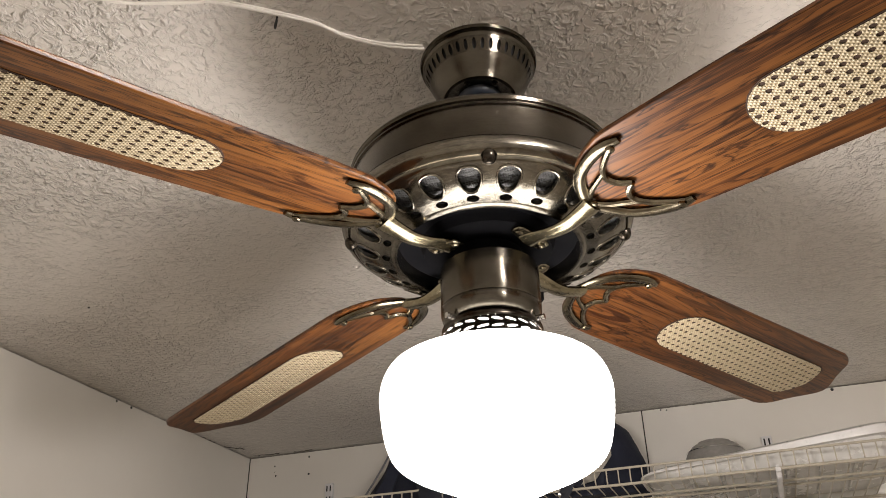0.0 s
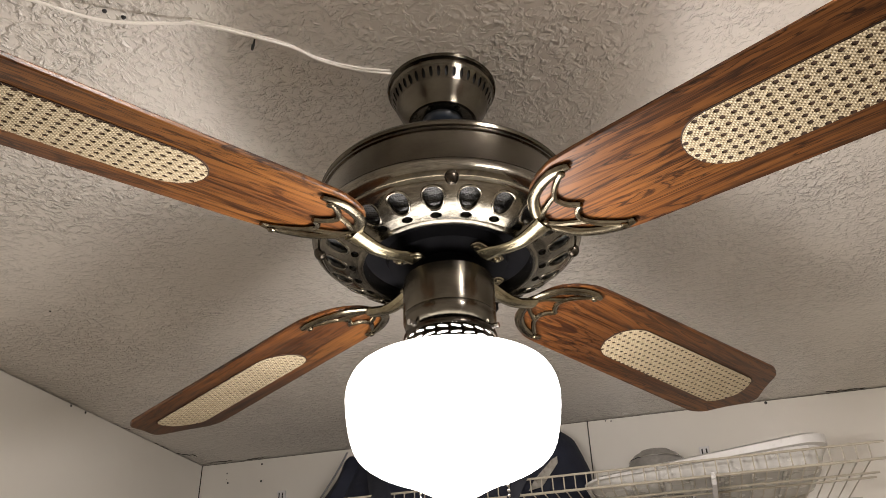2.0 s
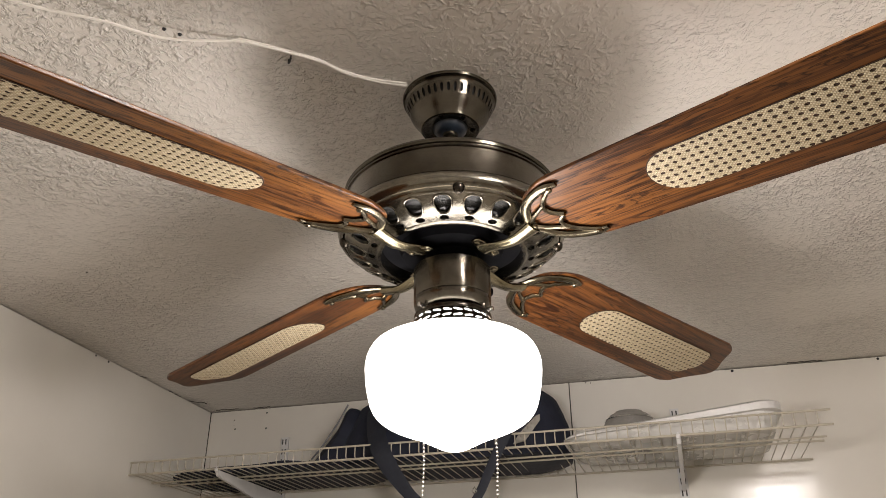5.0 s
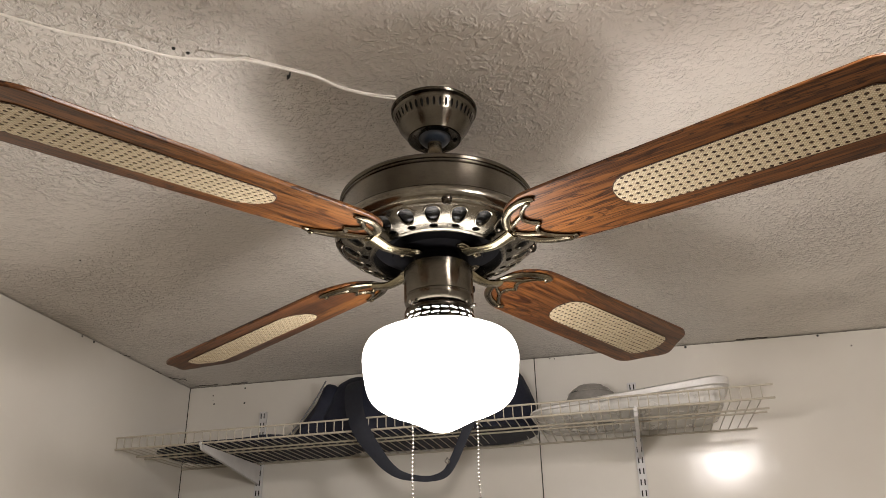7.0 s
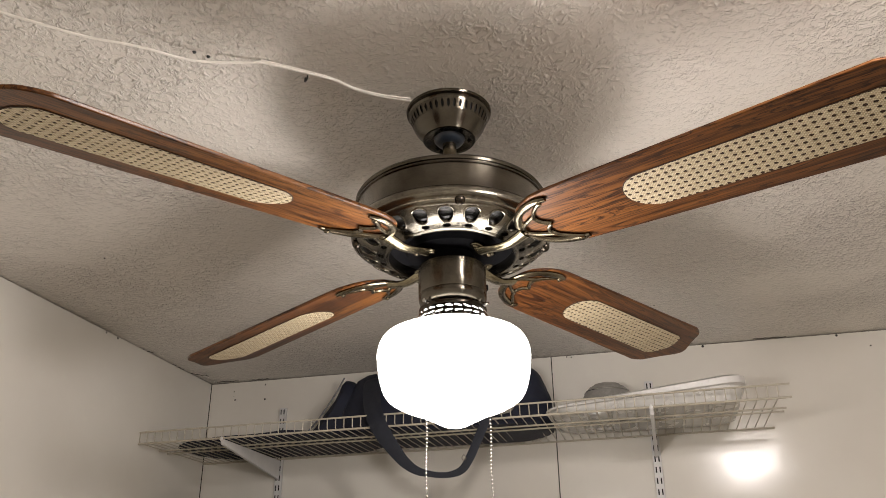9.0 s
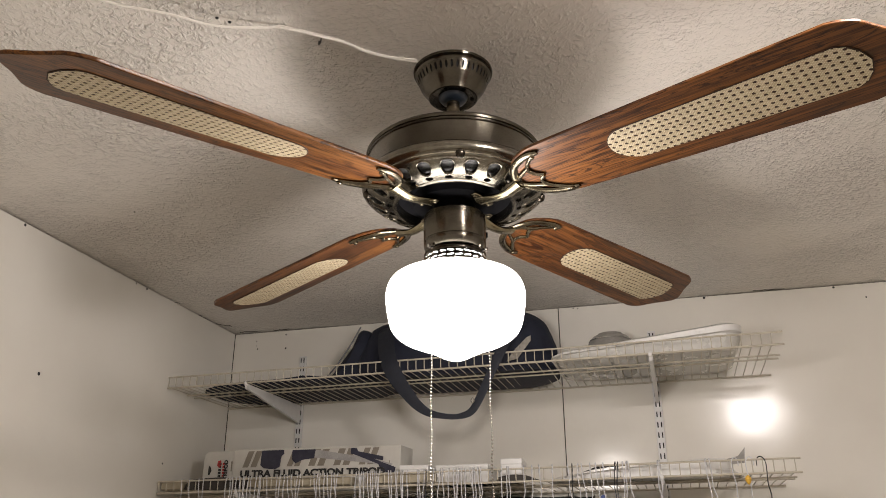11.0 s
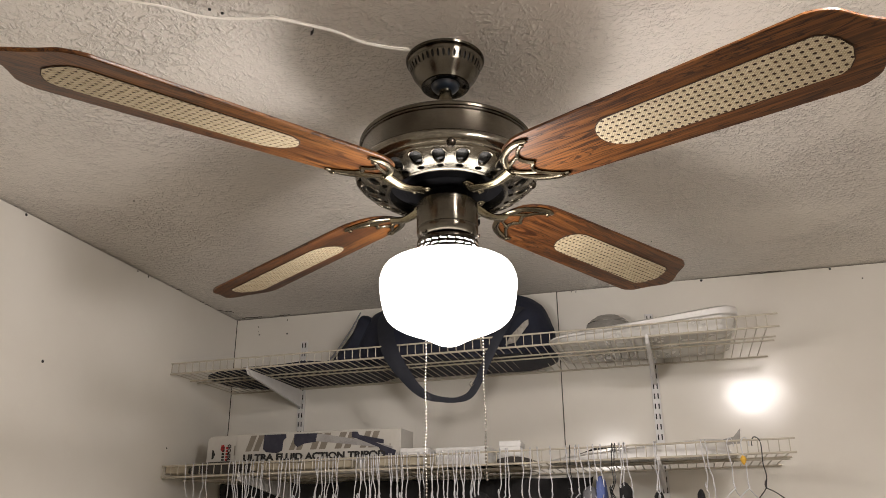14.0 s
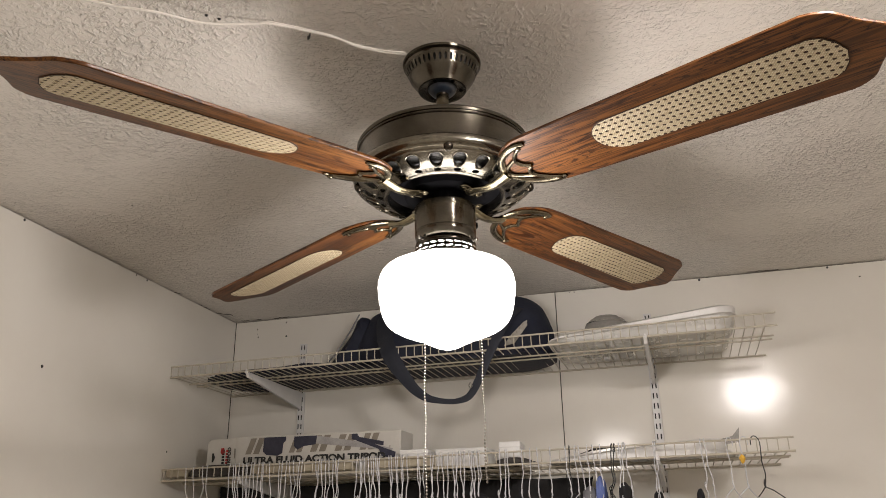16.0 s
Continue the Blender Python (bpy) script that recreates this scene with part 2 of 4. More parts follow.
# ---- mesh tools ----
def link_mesh(name, bm, mat, smooth=True):
    bmesh.ops.recalc_face_normals(bm, faces=bm.faces)
    me = bpy.data.meshes.new(name)
    bm.to_mesh(me)
    bm.free()
    me.materials.append(mat)
    if smooth and len(me.polygons) > 60:
        me.shade_smooth()
        me.set_sharp_from_angle(angle=radians(38))
    return me


def part(name, bm, mat, parent, label="", smooth=True, at=None):
    ob = new(name, link_mesh(name, bm, mat, smooth))
    ob.parent = parent
    if at is not None:
        ob.matrix_local = at
    if label:
        tagged(ob, label)
    return ob


def base(name, label, category, at=None, group="", kind="", space=None):
    ob = new(name)
    ob.empty_display_size = 0.05
    at = at if at is not None else Matrix.Identity(4)
    ob.matrix_world = space @ at if space else at
    return tagged(ob, label, category, group, kind)


def single(name, bm, mat, label, category, at=None, group="", kind="", smooth=True, space=None):
    ob = new(name, link_mesh(name, bm, mat, smooth))
    at = at if at is not None else Matrix.Identity(4)
    ob.matrix_world = space @ at if space else at
    return tagged(ob, label, category, group, kind)


def box(bm, lo, hi, bevel=0.0):
    r = bmesh.ops.create_cube(bm, size=1)
    for v in r["verts"]:
        for i in range(3):
            v.co[i] = lo[i] + (v.co[i] + 0.5) * (hi[i] - lo[i])
    if bevel:
        es = list({e for v in r["verts"] for e in v.link_edges})
        bmesh.ops.bevel(bm, geom=es, offset=bevel, segments=2, affect="EDGES", profile=0.5)
    return bm


def lathe(bm, profile, n=64, cap_end=False, cap_start=False):
    rings = []
    for r, z in profile:
        if r < 1e-6:
            rings.append([bm.verts.new((0, 0, z))])
        else:
            rings.append([bm.verts.new((r * math.cos(2 * math.pi * i / n), r * math.sin(2 * math.pi * i / n), z)) for i in range(n)])
    for a, b in zip(rings, rings[1:]):
        for i in range(n):
            j = (i + 1) % n
            if len(a) == 1 and len(b) > 1:
                bm.faces.new((a[0], b[i], b[j]))
            elif len(b) == 1 and len(a) > 1:
                bm.faces.new((a[i], a[j], b[0]))
            elif len(a) > 1:
                bm.faces.new((a[i], a[j], b[j], b[i]))
    if cap_end and len(rings[-1]) > 1:
        bm.faces.new(rings[-1])
    if cap_start and len(rings[0]) > 1:
        bm.faces.new(rings[0][::-1])
    return bm


def spline(points, per=8):
    pts = [Vector(p) for p in points]
    out = []
    for i in range(len(pts) - 1):
        p0, p1, p2, p3 = pts[max(i - 1, 0)], pts[i], pts[i + 1], pts[min(i + 2, len(pts) - 1)]
        for k in range(per):
            t = k / per
            out.append(0.5 * (2 * p1 + (p2 - p0) * t + (2 * p0 - 5 * p1 + 4 * p2 - p3) * t * t + (3 * p1 - p0 - 3 * p2 + p3) * t ** 3))
    out.append(pts[-1])
    return out


def sweep(bm, points, rw, rh=None, sides=8, up=Vector((0, 0, 1)), taper=None, cap=True):
    """A rod of elliptic section along points; rw across, rh along up."""
    rh = rw if rh is None else rh
    pts = [Vector(p) for p in points]
    rings = []
    for i, p in enumerate(pts):
        d = (pts[min(i + 1, len(pts) - 1)] - pts[max(i - 1, 0)]).normalized()
        u = up if abs(d.dot(up)) < 0.97 else Vector((0, 1, 0))
        side = d.cross(u).normalized()
        top = side.cross(d).normalized()
        k = taper(i / (len(pts) - 1)) if taper else 1.0
        rings.append([bm.verts.new(p + side * (rw * k * math.cos(2 * math.pi * j / sides)) + top * (rh * k * math.sin(2 * math.pi * j / sides))) for j in range(sides)])
    for a, b in zip(rings, rings[1:]):
        for j in range(sides):
            bm.faces.new((a[j], a[(j + 1) % sides], b[(j + 1) % sides], b[j]))
    if cap:
        bm.faces.new(rings[0][::-1])
        bm.faces.new(rings[-1])
    return bm


def ball(bm, at, r, squash=1.0, segments=10):
    res = bmesh.ops.create_uvsphere(bm, u_segments=segments, v_segments=max(4, segments // 2), radius=r)
    for v in res["verts"]:
        v.co.z *= squash
        v.co += Vector(at)
    return bm


def plate(bm, outline, z0, z1, bevel=0.0):
    """A flat plate of that outline between two heights, with rounded rims."""
    n = len(outline)
    c = Vector((sum(p[0] for p in outline) / n, sum(p[1] for p in outline) / n))
    levels = [(z0, bevel), (z0 + bevel, 0), (z1 - bevel, 0), (z1, bevel)] if bevel else [(z0, 0), (z1, 0)]
    rings = []
    for z, inset in levels:
        ring = []
        for i, p in enumerate(outline):
            q = Vector(p)
            d = Vector(outline[(i + 1) % n]) - Vector(outline[i - 1])
            nrm = Vector((d.y, -d.x)).normalized() if d.length else Vector((0, 0))
            if nrm.dot(q - c) < 0:
                nrm = -nrm
            q = q - nrm * inset
            ring.append(bm.verts.new((q.x, q.y, z)))
        rings.append(ring)
    for a, b in zip(rings, rings[1:]):
        for i in range(n):
            bm.faces.new((a[i], a[(i + 1) % n], b[(i + 1) % n], b[i]))
    bm.faces.new(rings[0][::-1])
    bm.faces.new(rings[-1])
    return bm


def holed_cell(bm, place, u0, u1, v0, v1, hole, depth):
    """One cell of a shell with a hole in it. place(u, v, d) gives the point; hole: (u, v) points round the hole, from -1 to 1 of the cell."""
    n = len(hole)
    uc, vc, du, dv = (u0 + u1) / 2, (v0 + v1) / 2, (u1 - u0) / 2, (v1 - v0) / 2
    outer, rim, inner = [], [], []
    for a, b in hole:
        k = 1 / max(abs(a), abs(b))
        outer.append(bm.verts.new(place(uc + a * k * du, vc + b * k * dv, 0)))
        rim.append(bm.verts.new(place(uc + a * du, vc + b * dv, 0)))
        inner.append(bm.verts.new(place(uc + a * du, vc + b * dv, depth)))
    for i in range(n):
        j = (i + 1) % n
        (a, b), (c, d) = hole[i], hole[j]
        if (abs(a) >= abs(b)) != (abs(c) >= abs(d)):
            # the corner of the cell lies between these two
            corner = bm.verts.new(place(uc + math.copysign(du, a if abs(a) >= abs(b) else c), vc + math.copysign(dv, d if abs(a) >= abs(b) else b), 0))
            bm.faces.new((outer[i], corner, outer[j], rim[j], rim[i]))
        else:
            bm.faces.new((outer[i], outer[j], rim[j], rim[i]))
        bm.faces.new((rim[i], rim[j], inner[j], inner[i]))


def ellipse_hole(n=16, a=0.7, b=0.7, turn=0.0):
    out = []
    for i in range(n):
        t = 2 * math.pi * (i + 0.5) / n
        x, y = a * math.cos(t), b * math.sin(t)
        out.append((x * math.cos(turn) - y * math.sin(turn), x * math.sin(turn) + y * math.cos(turn)))
    return out


def text_mesh(words, size, mat, name, parent, at, squeeze=1.0, slant=0.0):
    cu = bpy.data.curves.new(name, "FONT")
    cu.body, cu.size, cu.extrude, cu.shear, cu.offset = words, size, 0.0003, slant, size * 0.045
    tmp = bpy.data.objects.new(name, cu)
    me = bpy.data.meshes.new_from_object(tmp)
    bpy.data.objects.remove(tmp)
    me.materials.append(mat)
    for v in me.vertices:
        v.co.x *= squeeze
    ob = new(name, me)
    ob.parent = parent
    ob.matrix_local = at
    return ob


# ---- the room ----
def build_room():
    bm = box(bmesh.new(), (XL - 0.1, YF - 0.1, -0.1), (XR + 0.1, YB + 0.1, 0.0))
    single("floor", bm, FLOOR, "worn beige floor of a small room", "floor", kind="structure")
    bm = box(bmesh.new(), (XL - 0.1, YF - 0.1, CEIL), (XR + 0.1, YB + 0.1, CEIL + 0.1))
    single("ceiling", bm, CEILING, "off-white knockdown textured ceiling with faint stains", "ceiling", kind="structure")
    back = base("wall_north", "glossy cream wall panels with a dark joint", "wall", kind="structure")
    part("core", box(bmesh.new(), (XL - 0.1, YB + 0.006, 0), (XR + 0.1, YB + 0.1, CEIL)), SEAM, back)
    for x0, x1 in ((XL + 0.0015, -0.0273), (-0.0243, 1.1905), (1.1935, XR)):
        part("panel", box(bmesh.new(), (x0, YB, 0.0), (x1, YB + 0.008, CEIL - 0.0025), 0.0008), WALL, back)
    skew = Matrix.Translation((XL, YB, 0)) @ Matrix.Rotation(radians(1.53), 4, "Z") @ Matrix.Translation((-XL, -YB, 0))
    left = base("wall_west", "glossy cream wall panels meeting the ceiling", "wall", skew, kind="structure")
    part("core", box(bmesh.new(), (XL - 0.1, YF - 0.1, 0), (XL - 0.006, YB + 0.006, CEIL)), SEAM, left)
    for y0, y1 in ((YF, -1.018), (-1.015, 0.202), (0.2035, YB - 0.002)):
        part("panel", box(bmesh.new(), (XL - 0.008, y0, 0.0), (XL, y1, CEIL - 0.0025), 0.0004), WALL, left)
    bm = box(bmesh.new(), (XR, YF - 0.1, 0), (XR + 0.1, YB, CEIL))
    single("wall_east", bm, WALL, "plain cream wall", "wall", kind="structure")
    bm = box(bmesh.new(), (XL - 0.1, YF - 0.1, 0), (XR, YF, CEIL))
    single("wall_south", bm, WALL, "plain cream wall", "wall", kind="structure")
    # nail heads and pin holes
    spots = [("y", -1.036, 2.330, 0.0035), ("y", -1.152, 2.335, 0.003), ("y", -1.158, 2.365, 0.0025), ("y", -1.038, 2.382, 0.003), ("y", -1.157, 2.347, 0.0012),
             ("y", 0.03, 2.393, 0.002), ("y", 0.045, 2.391, 0.002), ("y", 0.455, 2.392, 0.004), ("y", 0.843, 2.392, 0.0035), ("y", 0.93, 2.353, 0.0025), ("y", 0.55, 1.66, 0.004),
             ("x", 0.336, 2.388, 0.004), ("x", 0.475, 2.042, 0.0045), ("x", 0.803, 2.39, 0.003), ("x", 0.858, 2.391, 0.0035), ("x", 1.056, 1.888, 0.003)]
    for axis, a, z, r in spots:
        bm = lathe(bmesh.new(), [(0, 0.0015), (r * 0.7, 0.0012), (r, 0.0)], 10)
        if axis == "y":
            m = pose(a * 0.9589 - 0.0056, YB, z * 0.9684 + 0.0761, 90, 0, 0)
        else:
            m = skew @ pose(XL, YB + (a - WALL_Y) * 0.98, min(z * 0.9814 + 0.0483, 2.393), 0, 90, 0)
        single("nail_head", bm, SLOT, "small dark nail head in the wall panel", "nail", m, "nail heads in the wall")
    for x, y, r in ((-0.317, -0.236, 0.0028), (-0.303, -0.222, 0.0028), (-0.9, 0.35, 0.002), (0.3, 1.0, 0.0015)):
        bm = lathe(bmesh.new(), [(0, 0.0025), (r * 0.7, 0.002), (r, 0.0)], 10)
        single("nail_head", bm, SLOT, "small dark nail head in the ceiling", "nail", pose(x * 0.983 + 0.0024, y * 1.0135 - 0.004, CEIL, 180, 0, 0), "nail heads in the ceiling")
    # flaking filler along the ceiling edge
    rng = random.Random(5)
    for x, y, ln, az in ((-1.235, 1.30, 0.06, 50), (-1.19, 1.405, 0.08, 8), (-1.07, 1.412, 0.06, 3), (-1.255, 1.2, 0.07, 88), (-1.25, 1.02, 0.04, 80), (0.62, 1.415, 0.09, 0)):
        pts = [(ln * (i / 8 - 0.5), rng.uniform(-0.006, 0.006), -0.001) for i in range(9)]
        bm = sweep(bmesh.new(), pts, 0.0012, 0.001, 5)
        single("filler_crack", bm, SEAM, "cracked dark filler where ceiling meets wall", "crack", pose(x + (0.055 if x < 0 else 0), y - 0.027, CEIL, 0, 0, az), "cracks at the ceiling edge")


# ---- the ceiling cable ----
def build_cable():
    run = base("ceiling_cable", "thin white electric cable stapled along the ceiling", "cable", Matrix.Translation((0.0024, -0.004, 0)) @ Matrix.Diagonal((0.983, 1.0135, 1, 1)))
    pts = [(-0.05, -0.048, 2.396), (-0.088, -0.067, 2.397), (-0.123, -0.095, 2.397), (-0.146, -0.125, 2.397), (-0.175, -0.151, 2.396), (-0.229, -0.193, 2.395),
           (-0.25, -0.202, 2.393), (-0.314, -0.239, 2.382), (-0.361, -0.294, 2.373), (-0.412, -0.335, 2.368), (-0.457, -0.379, 2.366), (-0.56, -0.47, 2.37), (-0.75, -0.62, 2.385), (-1.0, -0.8, 2.397)]
    part("sheath", sweep(bmesh.new(), spline(pts, 6), 0.0019, 0.0016, 8), CABLE, run)
    pts = [(-0.05, -0.052, 2.3975), (-0.09, -0.0715, 2.398), (-0.125, -0.0995, 2.398), (-0.148, -0.1295, 2.398), (-0.178, -0.1555, 2.398), (-0.232, -0.197, 2.398)]
    part("sheath", sweep(bmesh.new(), spline(pts, 6), 0.0016, 0.0014, 8), CABLE, run)
    bm = bmesh.new()
    sweep(bm, [(-0.006, 0, 0.0), (-0.0055, 0, -0.007), (0, 0, -0.0085), (0.0055, 0, -0.007), (0.006, 0, 0.0)], 0.0014, 0.0014, 6)
    single("cable_staple", bm, SLOT, "rusty dark cable staple in the ceiling", "staple", pose(-0.179, -0.150, CEIL, 0, 0, 130))


# ---- the ceiling fan ----
def blade_outline():
    side = [(0.136, 0.0), (0.138, 0.018), (0.146, 0.036), (0.160, 0.049), (0.180, 0.0585), (0.205, 0.0640), (0.30, 0.0673), (0.45, 0.0717), (0.585, 0.0757), (0.605, 0.0755),
            (0.620, 0.0705), (0.631, 0.063), (0.640, 0.05), (0.650, 0.036), (0.6625, 0.022), (0.672, 0.010), (0.675, 0.0)]
    fine = [(p.x, p.y) for p in spline([(u, v, 0) for u, v in side], 4)]
    return fine + [(u, -v) for u, v in reversed(fine[1:-1])]


def cane_outline(grow=0.0):
    pts = []
    for i in range(13):
        t = math.pi / 2 + math.pi * i / 12
        pts.append((0.3314 + (0.037 + grow) * math.cos(t), (0.0355 + grow) * math.sin(t)))
    for u, v in ((0.5955, -0.0395), (0.6065, -0.034), (0.6165, -0.02), (0.6225, 0.0), (0.6165, 0.02), (0.6065, 0.034), (0.5955, 0.0395)):
        pts.append((u + grow, v + math.copysign(grow, v) if v else v))
    return pts


def cane_mesh():
    bm = bmesh.new()
    step, rise = 0.0099, 0.00945
    hole = [(0.56 * math.cos(t), 0.5 * math.sin(t)) for t in (math.pi * (2 * i + 1) / 8 for i in range(8))]
    for i in range(-22, 23):
        for j in range(-6, 7):
            cx, cy = 0.4577 + i * step, j * rise - 0.0023
            holed_cell(bm, lambda u, v, d: (u, v, 0.0007 * math.sin((u + v) * 900) * 0.4 + (0.0009 if d else 0)), cx - step / 2, cx + step / 2, cy - rise / 2, cy + rise / 2, hole, 1)
    bmesh.ops.remove_doubles(bm, verts=bm.verts, dist=1e-5)
    out = cane_outline(0.0)
    for a, b in zip(out, out[1:] + out[:1]):
        d = Vector((b[0] - a[0], b[1] - a[1], 0))
        nrm = Vector((d.y, -d.x, 0)).normalized()
        if nrm.dot(Vector((a[0] - 0.45, a[1], 0))) < 0:
            nrm = -nrm
        bmesh.ops.bisect_plane(bm, geom=bm.verts[:] + bm.edges[:] + bm.faces[:], plane_co=(a[0], a[1], 0), plane_no=nrm, clear_outer=True)
    return bm


def bracket_plate():
    """The openwork end of a blade iron, lying in the plane z = 0."""
    bm = bmesh.new()
    up = Vector((0, 0, 1))
    for s in (1, -1):
        outer = [(0.131, 0.0, 0), (0.137, 0.016 * s, 0), (0.150, 0.034 * s, 0), (0.168, 0.045 * s, 0), (0.188, 0.051 * s, 0), (0.206, 0.0505 * s, 0)]
        sweep(bm, spline(outer, 7), 0.0058, 0.0034, 10, up, lambda t: 1.0 if t < 0.85 else 1.0 - 2.6 * (t - 0.85))
        scallop = [(0.198, 0.049 * s, 0), (0.186, 0.042 * s, 0), (0.172, 0.030 * s, 0), (0.166, 0.019 * s, 0), (0.169, 0.008 * s, 0), (0.179, 0.0, 0)]
        sweep(bm, spline(scallop, 6), 0.0031, 0.003, 8, up)
        rib = [(0.132, 0.0, 0), (0.143, 0.0115 * s, 0), (0.156, 0.019 * s, 0), (0.169, 0.0255 * s, 0)]
        sweep(bm, spline(rib, 6), 0.003, 0.003, 8, up)
    return bm


def build_fan():
    tilt = Matrix.Rotation(radians(0.10), 4, "Y") @ Matrix.Rotation(radians(-1.19), 4, "X") @ Matrix.Rotation(radians(0.7), 4, Vector((0.28, -0.96, 0)))
    lean = Matrix.Rotation(radians(-0.92), 4, "Y") @ Matrix.Rotation(radians(1.81), 4, "X")
    turn = -29.12
    fan = base("ceiling_fan", "antique brass ceiling fan with four oak blades and lit globe", "ceiling fan", pose(0.0, 0.0, CEIL) @ tilt)

    def zed(z):
        return z - CEIL

    # canopy with a ring of slots
    can = bmesh.new()
    lathe(can, [(0.0655, zed(2.402)), (0.0675, zed(2.398)), (0.0665, zed(2.3945)), (0.0635, zed(2.3935)), (0.0645, zed(2.3905)), (0.0625, zed(2.3885)), (0.0618, zed(2.386))], 72)
    n = 40

    def canopy_at(u, v, d):
        r = 0.0618 + (v - zed(2.386)) * 0.4 - (0.0015 if d else 0)
        return (r * math.cos(u), r * math.sin(u), v)

    for i in range(n):
        holed_cell(can, canopy_at, 2 * math.pi * i / n, 2 * math.pi * (i + 1) / n, zed(2.3705), zed(2.386), ellipse_hole(12, 0.46, 0.8), 1)
    lathe(can, [(0.0556, zed(2.3705)), (0.0536, zed(2.3670)), (0.0509, zed(2.3630)), (0.0480, zed(2.3590)), (0.0452, zed(2.3550)), (0.0430, zed(2.3515)), (0.0417, zed(2.3488)), (0.0408, zed(2.3470)), (0.0393, zed(2.3464)), (0.036, zed(2.3472)), (0.024, zed(2.3495))], 72)
    canopy = part("canopy", can, BRASS_BAND, fan, "brushed antique brass canopy with a ring of slots")
    part("liner", lathe(bmesh.new(), [(0.0585, zed(2.388)), (0.0518, zed(2.368))], 48), SLOT, canopy)
    for a in (20, 140, 262, 320):
        part("screw", ball(bmesh.new(), (0.0315 * math.cos(radians(a)), 0.0315 * math.sin(radians(a)), zed(2.347)), 0.0035, 0.6), BRASS_DARK, canopy)
    part("hanger_ball", lathe(bmesh.new(), [(0.025, zed(2.352)), (0.0235, zed(2.3465)), (0.0205, zed(2.3425)), (0.0155, zed(2.3395)), (0.011, zed(2.3385))], 40), DARK_BLUE, fan, "dark blue rubber hanger ball")
    part("downrod", lathe(bmesh.new(), [(0.0108, zed(2.345)), (0.0108, zed(2.235))], 28), BRASS, fan, "short brass downrod")

    # motor drum
    drum = [(0.011, zed(2.246)), (0.06, zed(2.246)), (0.11, zed(2.243)), (0.128, zed(2.2395)), (0.1365, zed(2.2375)), (0.1405, zed(2.235)), (0.1425, zed(2.2315)), (0.1415, zed(2.2285)), (0.1395, zed(2.2275)),
            (0.1395, zed(2.18)), (0.141, zed(2.178))]
    part("motor_drum", lathe(bmesh.new(), drum, 96), BRASS_BAND, fan, "brushed dark brass motor drum")
    part("trim_bead", lathe(bmesh.new(), [(0.1392, zed(2.2262)), (0.1412, zed(2.225)), (0.1412, zed(2.2232)), (0.1394, zed(2.222))], 96), BRASS_DARK, fan, "thin blackened bead")

    # vented bell below the drum
    bell = bmesh.new()
    lathe(bell, [(0.139, zed(2.181)), (0.1425, zed(2.1808)), (0.1460, zed(2.1785)), (0.1478, zed(2.1735)), (0.1476, zed(2.1685)), (0.1462, zed(2.1648)), (0.1435, zed(2.1624)), (0.1408, zed(2.1610)), (0.1402, zed(2.1622)), (0.1395, zed(2.1624)),
                 (0.1388, zed(2.1612)), (0.1384, zed(2.1586)), (0.1372, zed(2.1572)), (0.1358, zed(2.1563)), (0.134, zed(2.1554))], 96)
    slope = (2.1554 - 2.1395) / (0.134 - 0.0975)

    def bell_at(u, v, d):
        return (v * math.cos(u), v * math.sin(u), zed(2.1395) + (v - 0.0975) * slope - 0.0026 * math.sin((v - 0.0975) / 0.0365 * math.pi) + (0.0045 if d else 0))

    drops = []
    for i in range(24):
        t = 2 * math.pi * (i + 0.5) / 24
        y = 0.86 * math.copysign(abs(math.sin(t)) ** 0.85, math.sin(t))
        drops.append(((0.54 + 0.09 * y) * math.copysign(abs(math.cos(t)) ** 0.85, math.cos(t)), y))
    n = 22
    start = radians(-29.8 + 45) + math.pi / n
    for i in range(n):
        u0, u1 = start + 2 * math.pi * i / n, start + 2 * math.pi * (i + 1) / n
        holed_cell(bell, bell_at, u0, u1, 0.1085, 0.134, drops, 1)
        holed_cell(bell, bell_at, u0, u1, 0.0975, 0.1085, ellipse_hole(14, 0.4, 0.74), 1)
        # pressed rim round each vent
        uc, du = (u0 + u1) / 2, (u1 - u0) / 2
        ring = [bell_at(uc + a * 1.12 * du, 0.12125 + b * 1.06 * 0.01275, 0) for a, b in drops]
        sweep(bell, ring + ring[:2], 0.0013, 0.0011, 6, cap=False)
    lathe(bell, [(0.0975, zed(2.1395)), (0.0945, zed(2.1375)), (0.0915, zed(2.1375)), (0.0905, zed(2.140)), (0.0905, zed(2.16))], 96)
    shell = part("lower_housing", bell, BRASS_BELL, fan, "polished antique brass bell with teardrop vents", at=Matrix.Translation((0, 0, 0.0055)) @ Matrix.Rotation(radians(3.5), 4, "Z"))
    part("vent_screen", lathe(bmesh.new(), [(0.136, zed(2.1625)), (0.094, zed(2.1455))], 96), SCREEN, shell, "black mesh behind the vents")
    for k in range(4):
        a = radians(-29.8 + 45 + 90 * k)
        knob = part("cap_screw", lathe(bmesh.new(), [(0.0075, 0.004), (0.0085, 0.0), (0.0078, -0.0045), (0.0055, -0.0085), (0.0024, -0.0105), (0.0, -0.0108)], 20), BRASS_DARK, shell, "small knurled cap screw",
                    at=pose(0.1385 * math.cos(a), 0.1385 * math.sin(a), zed(2.1612)) @ Matrix.Diagonal((0.85, 0.85, 0.85, 1)))
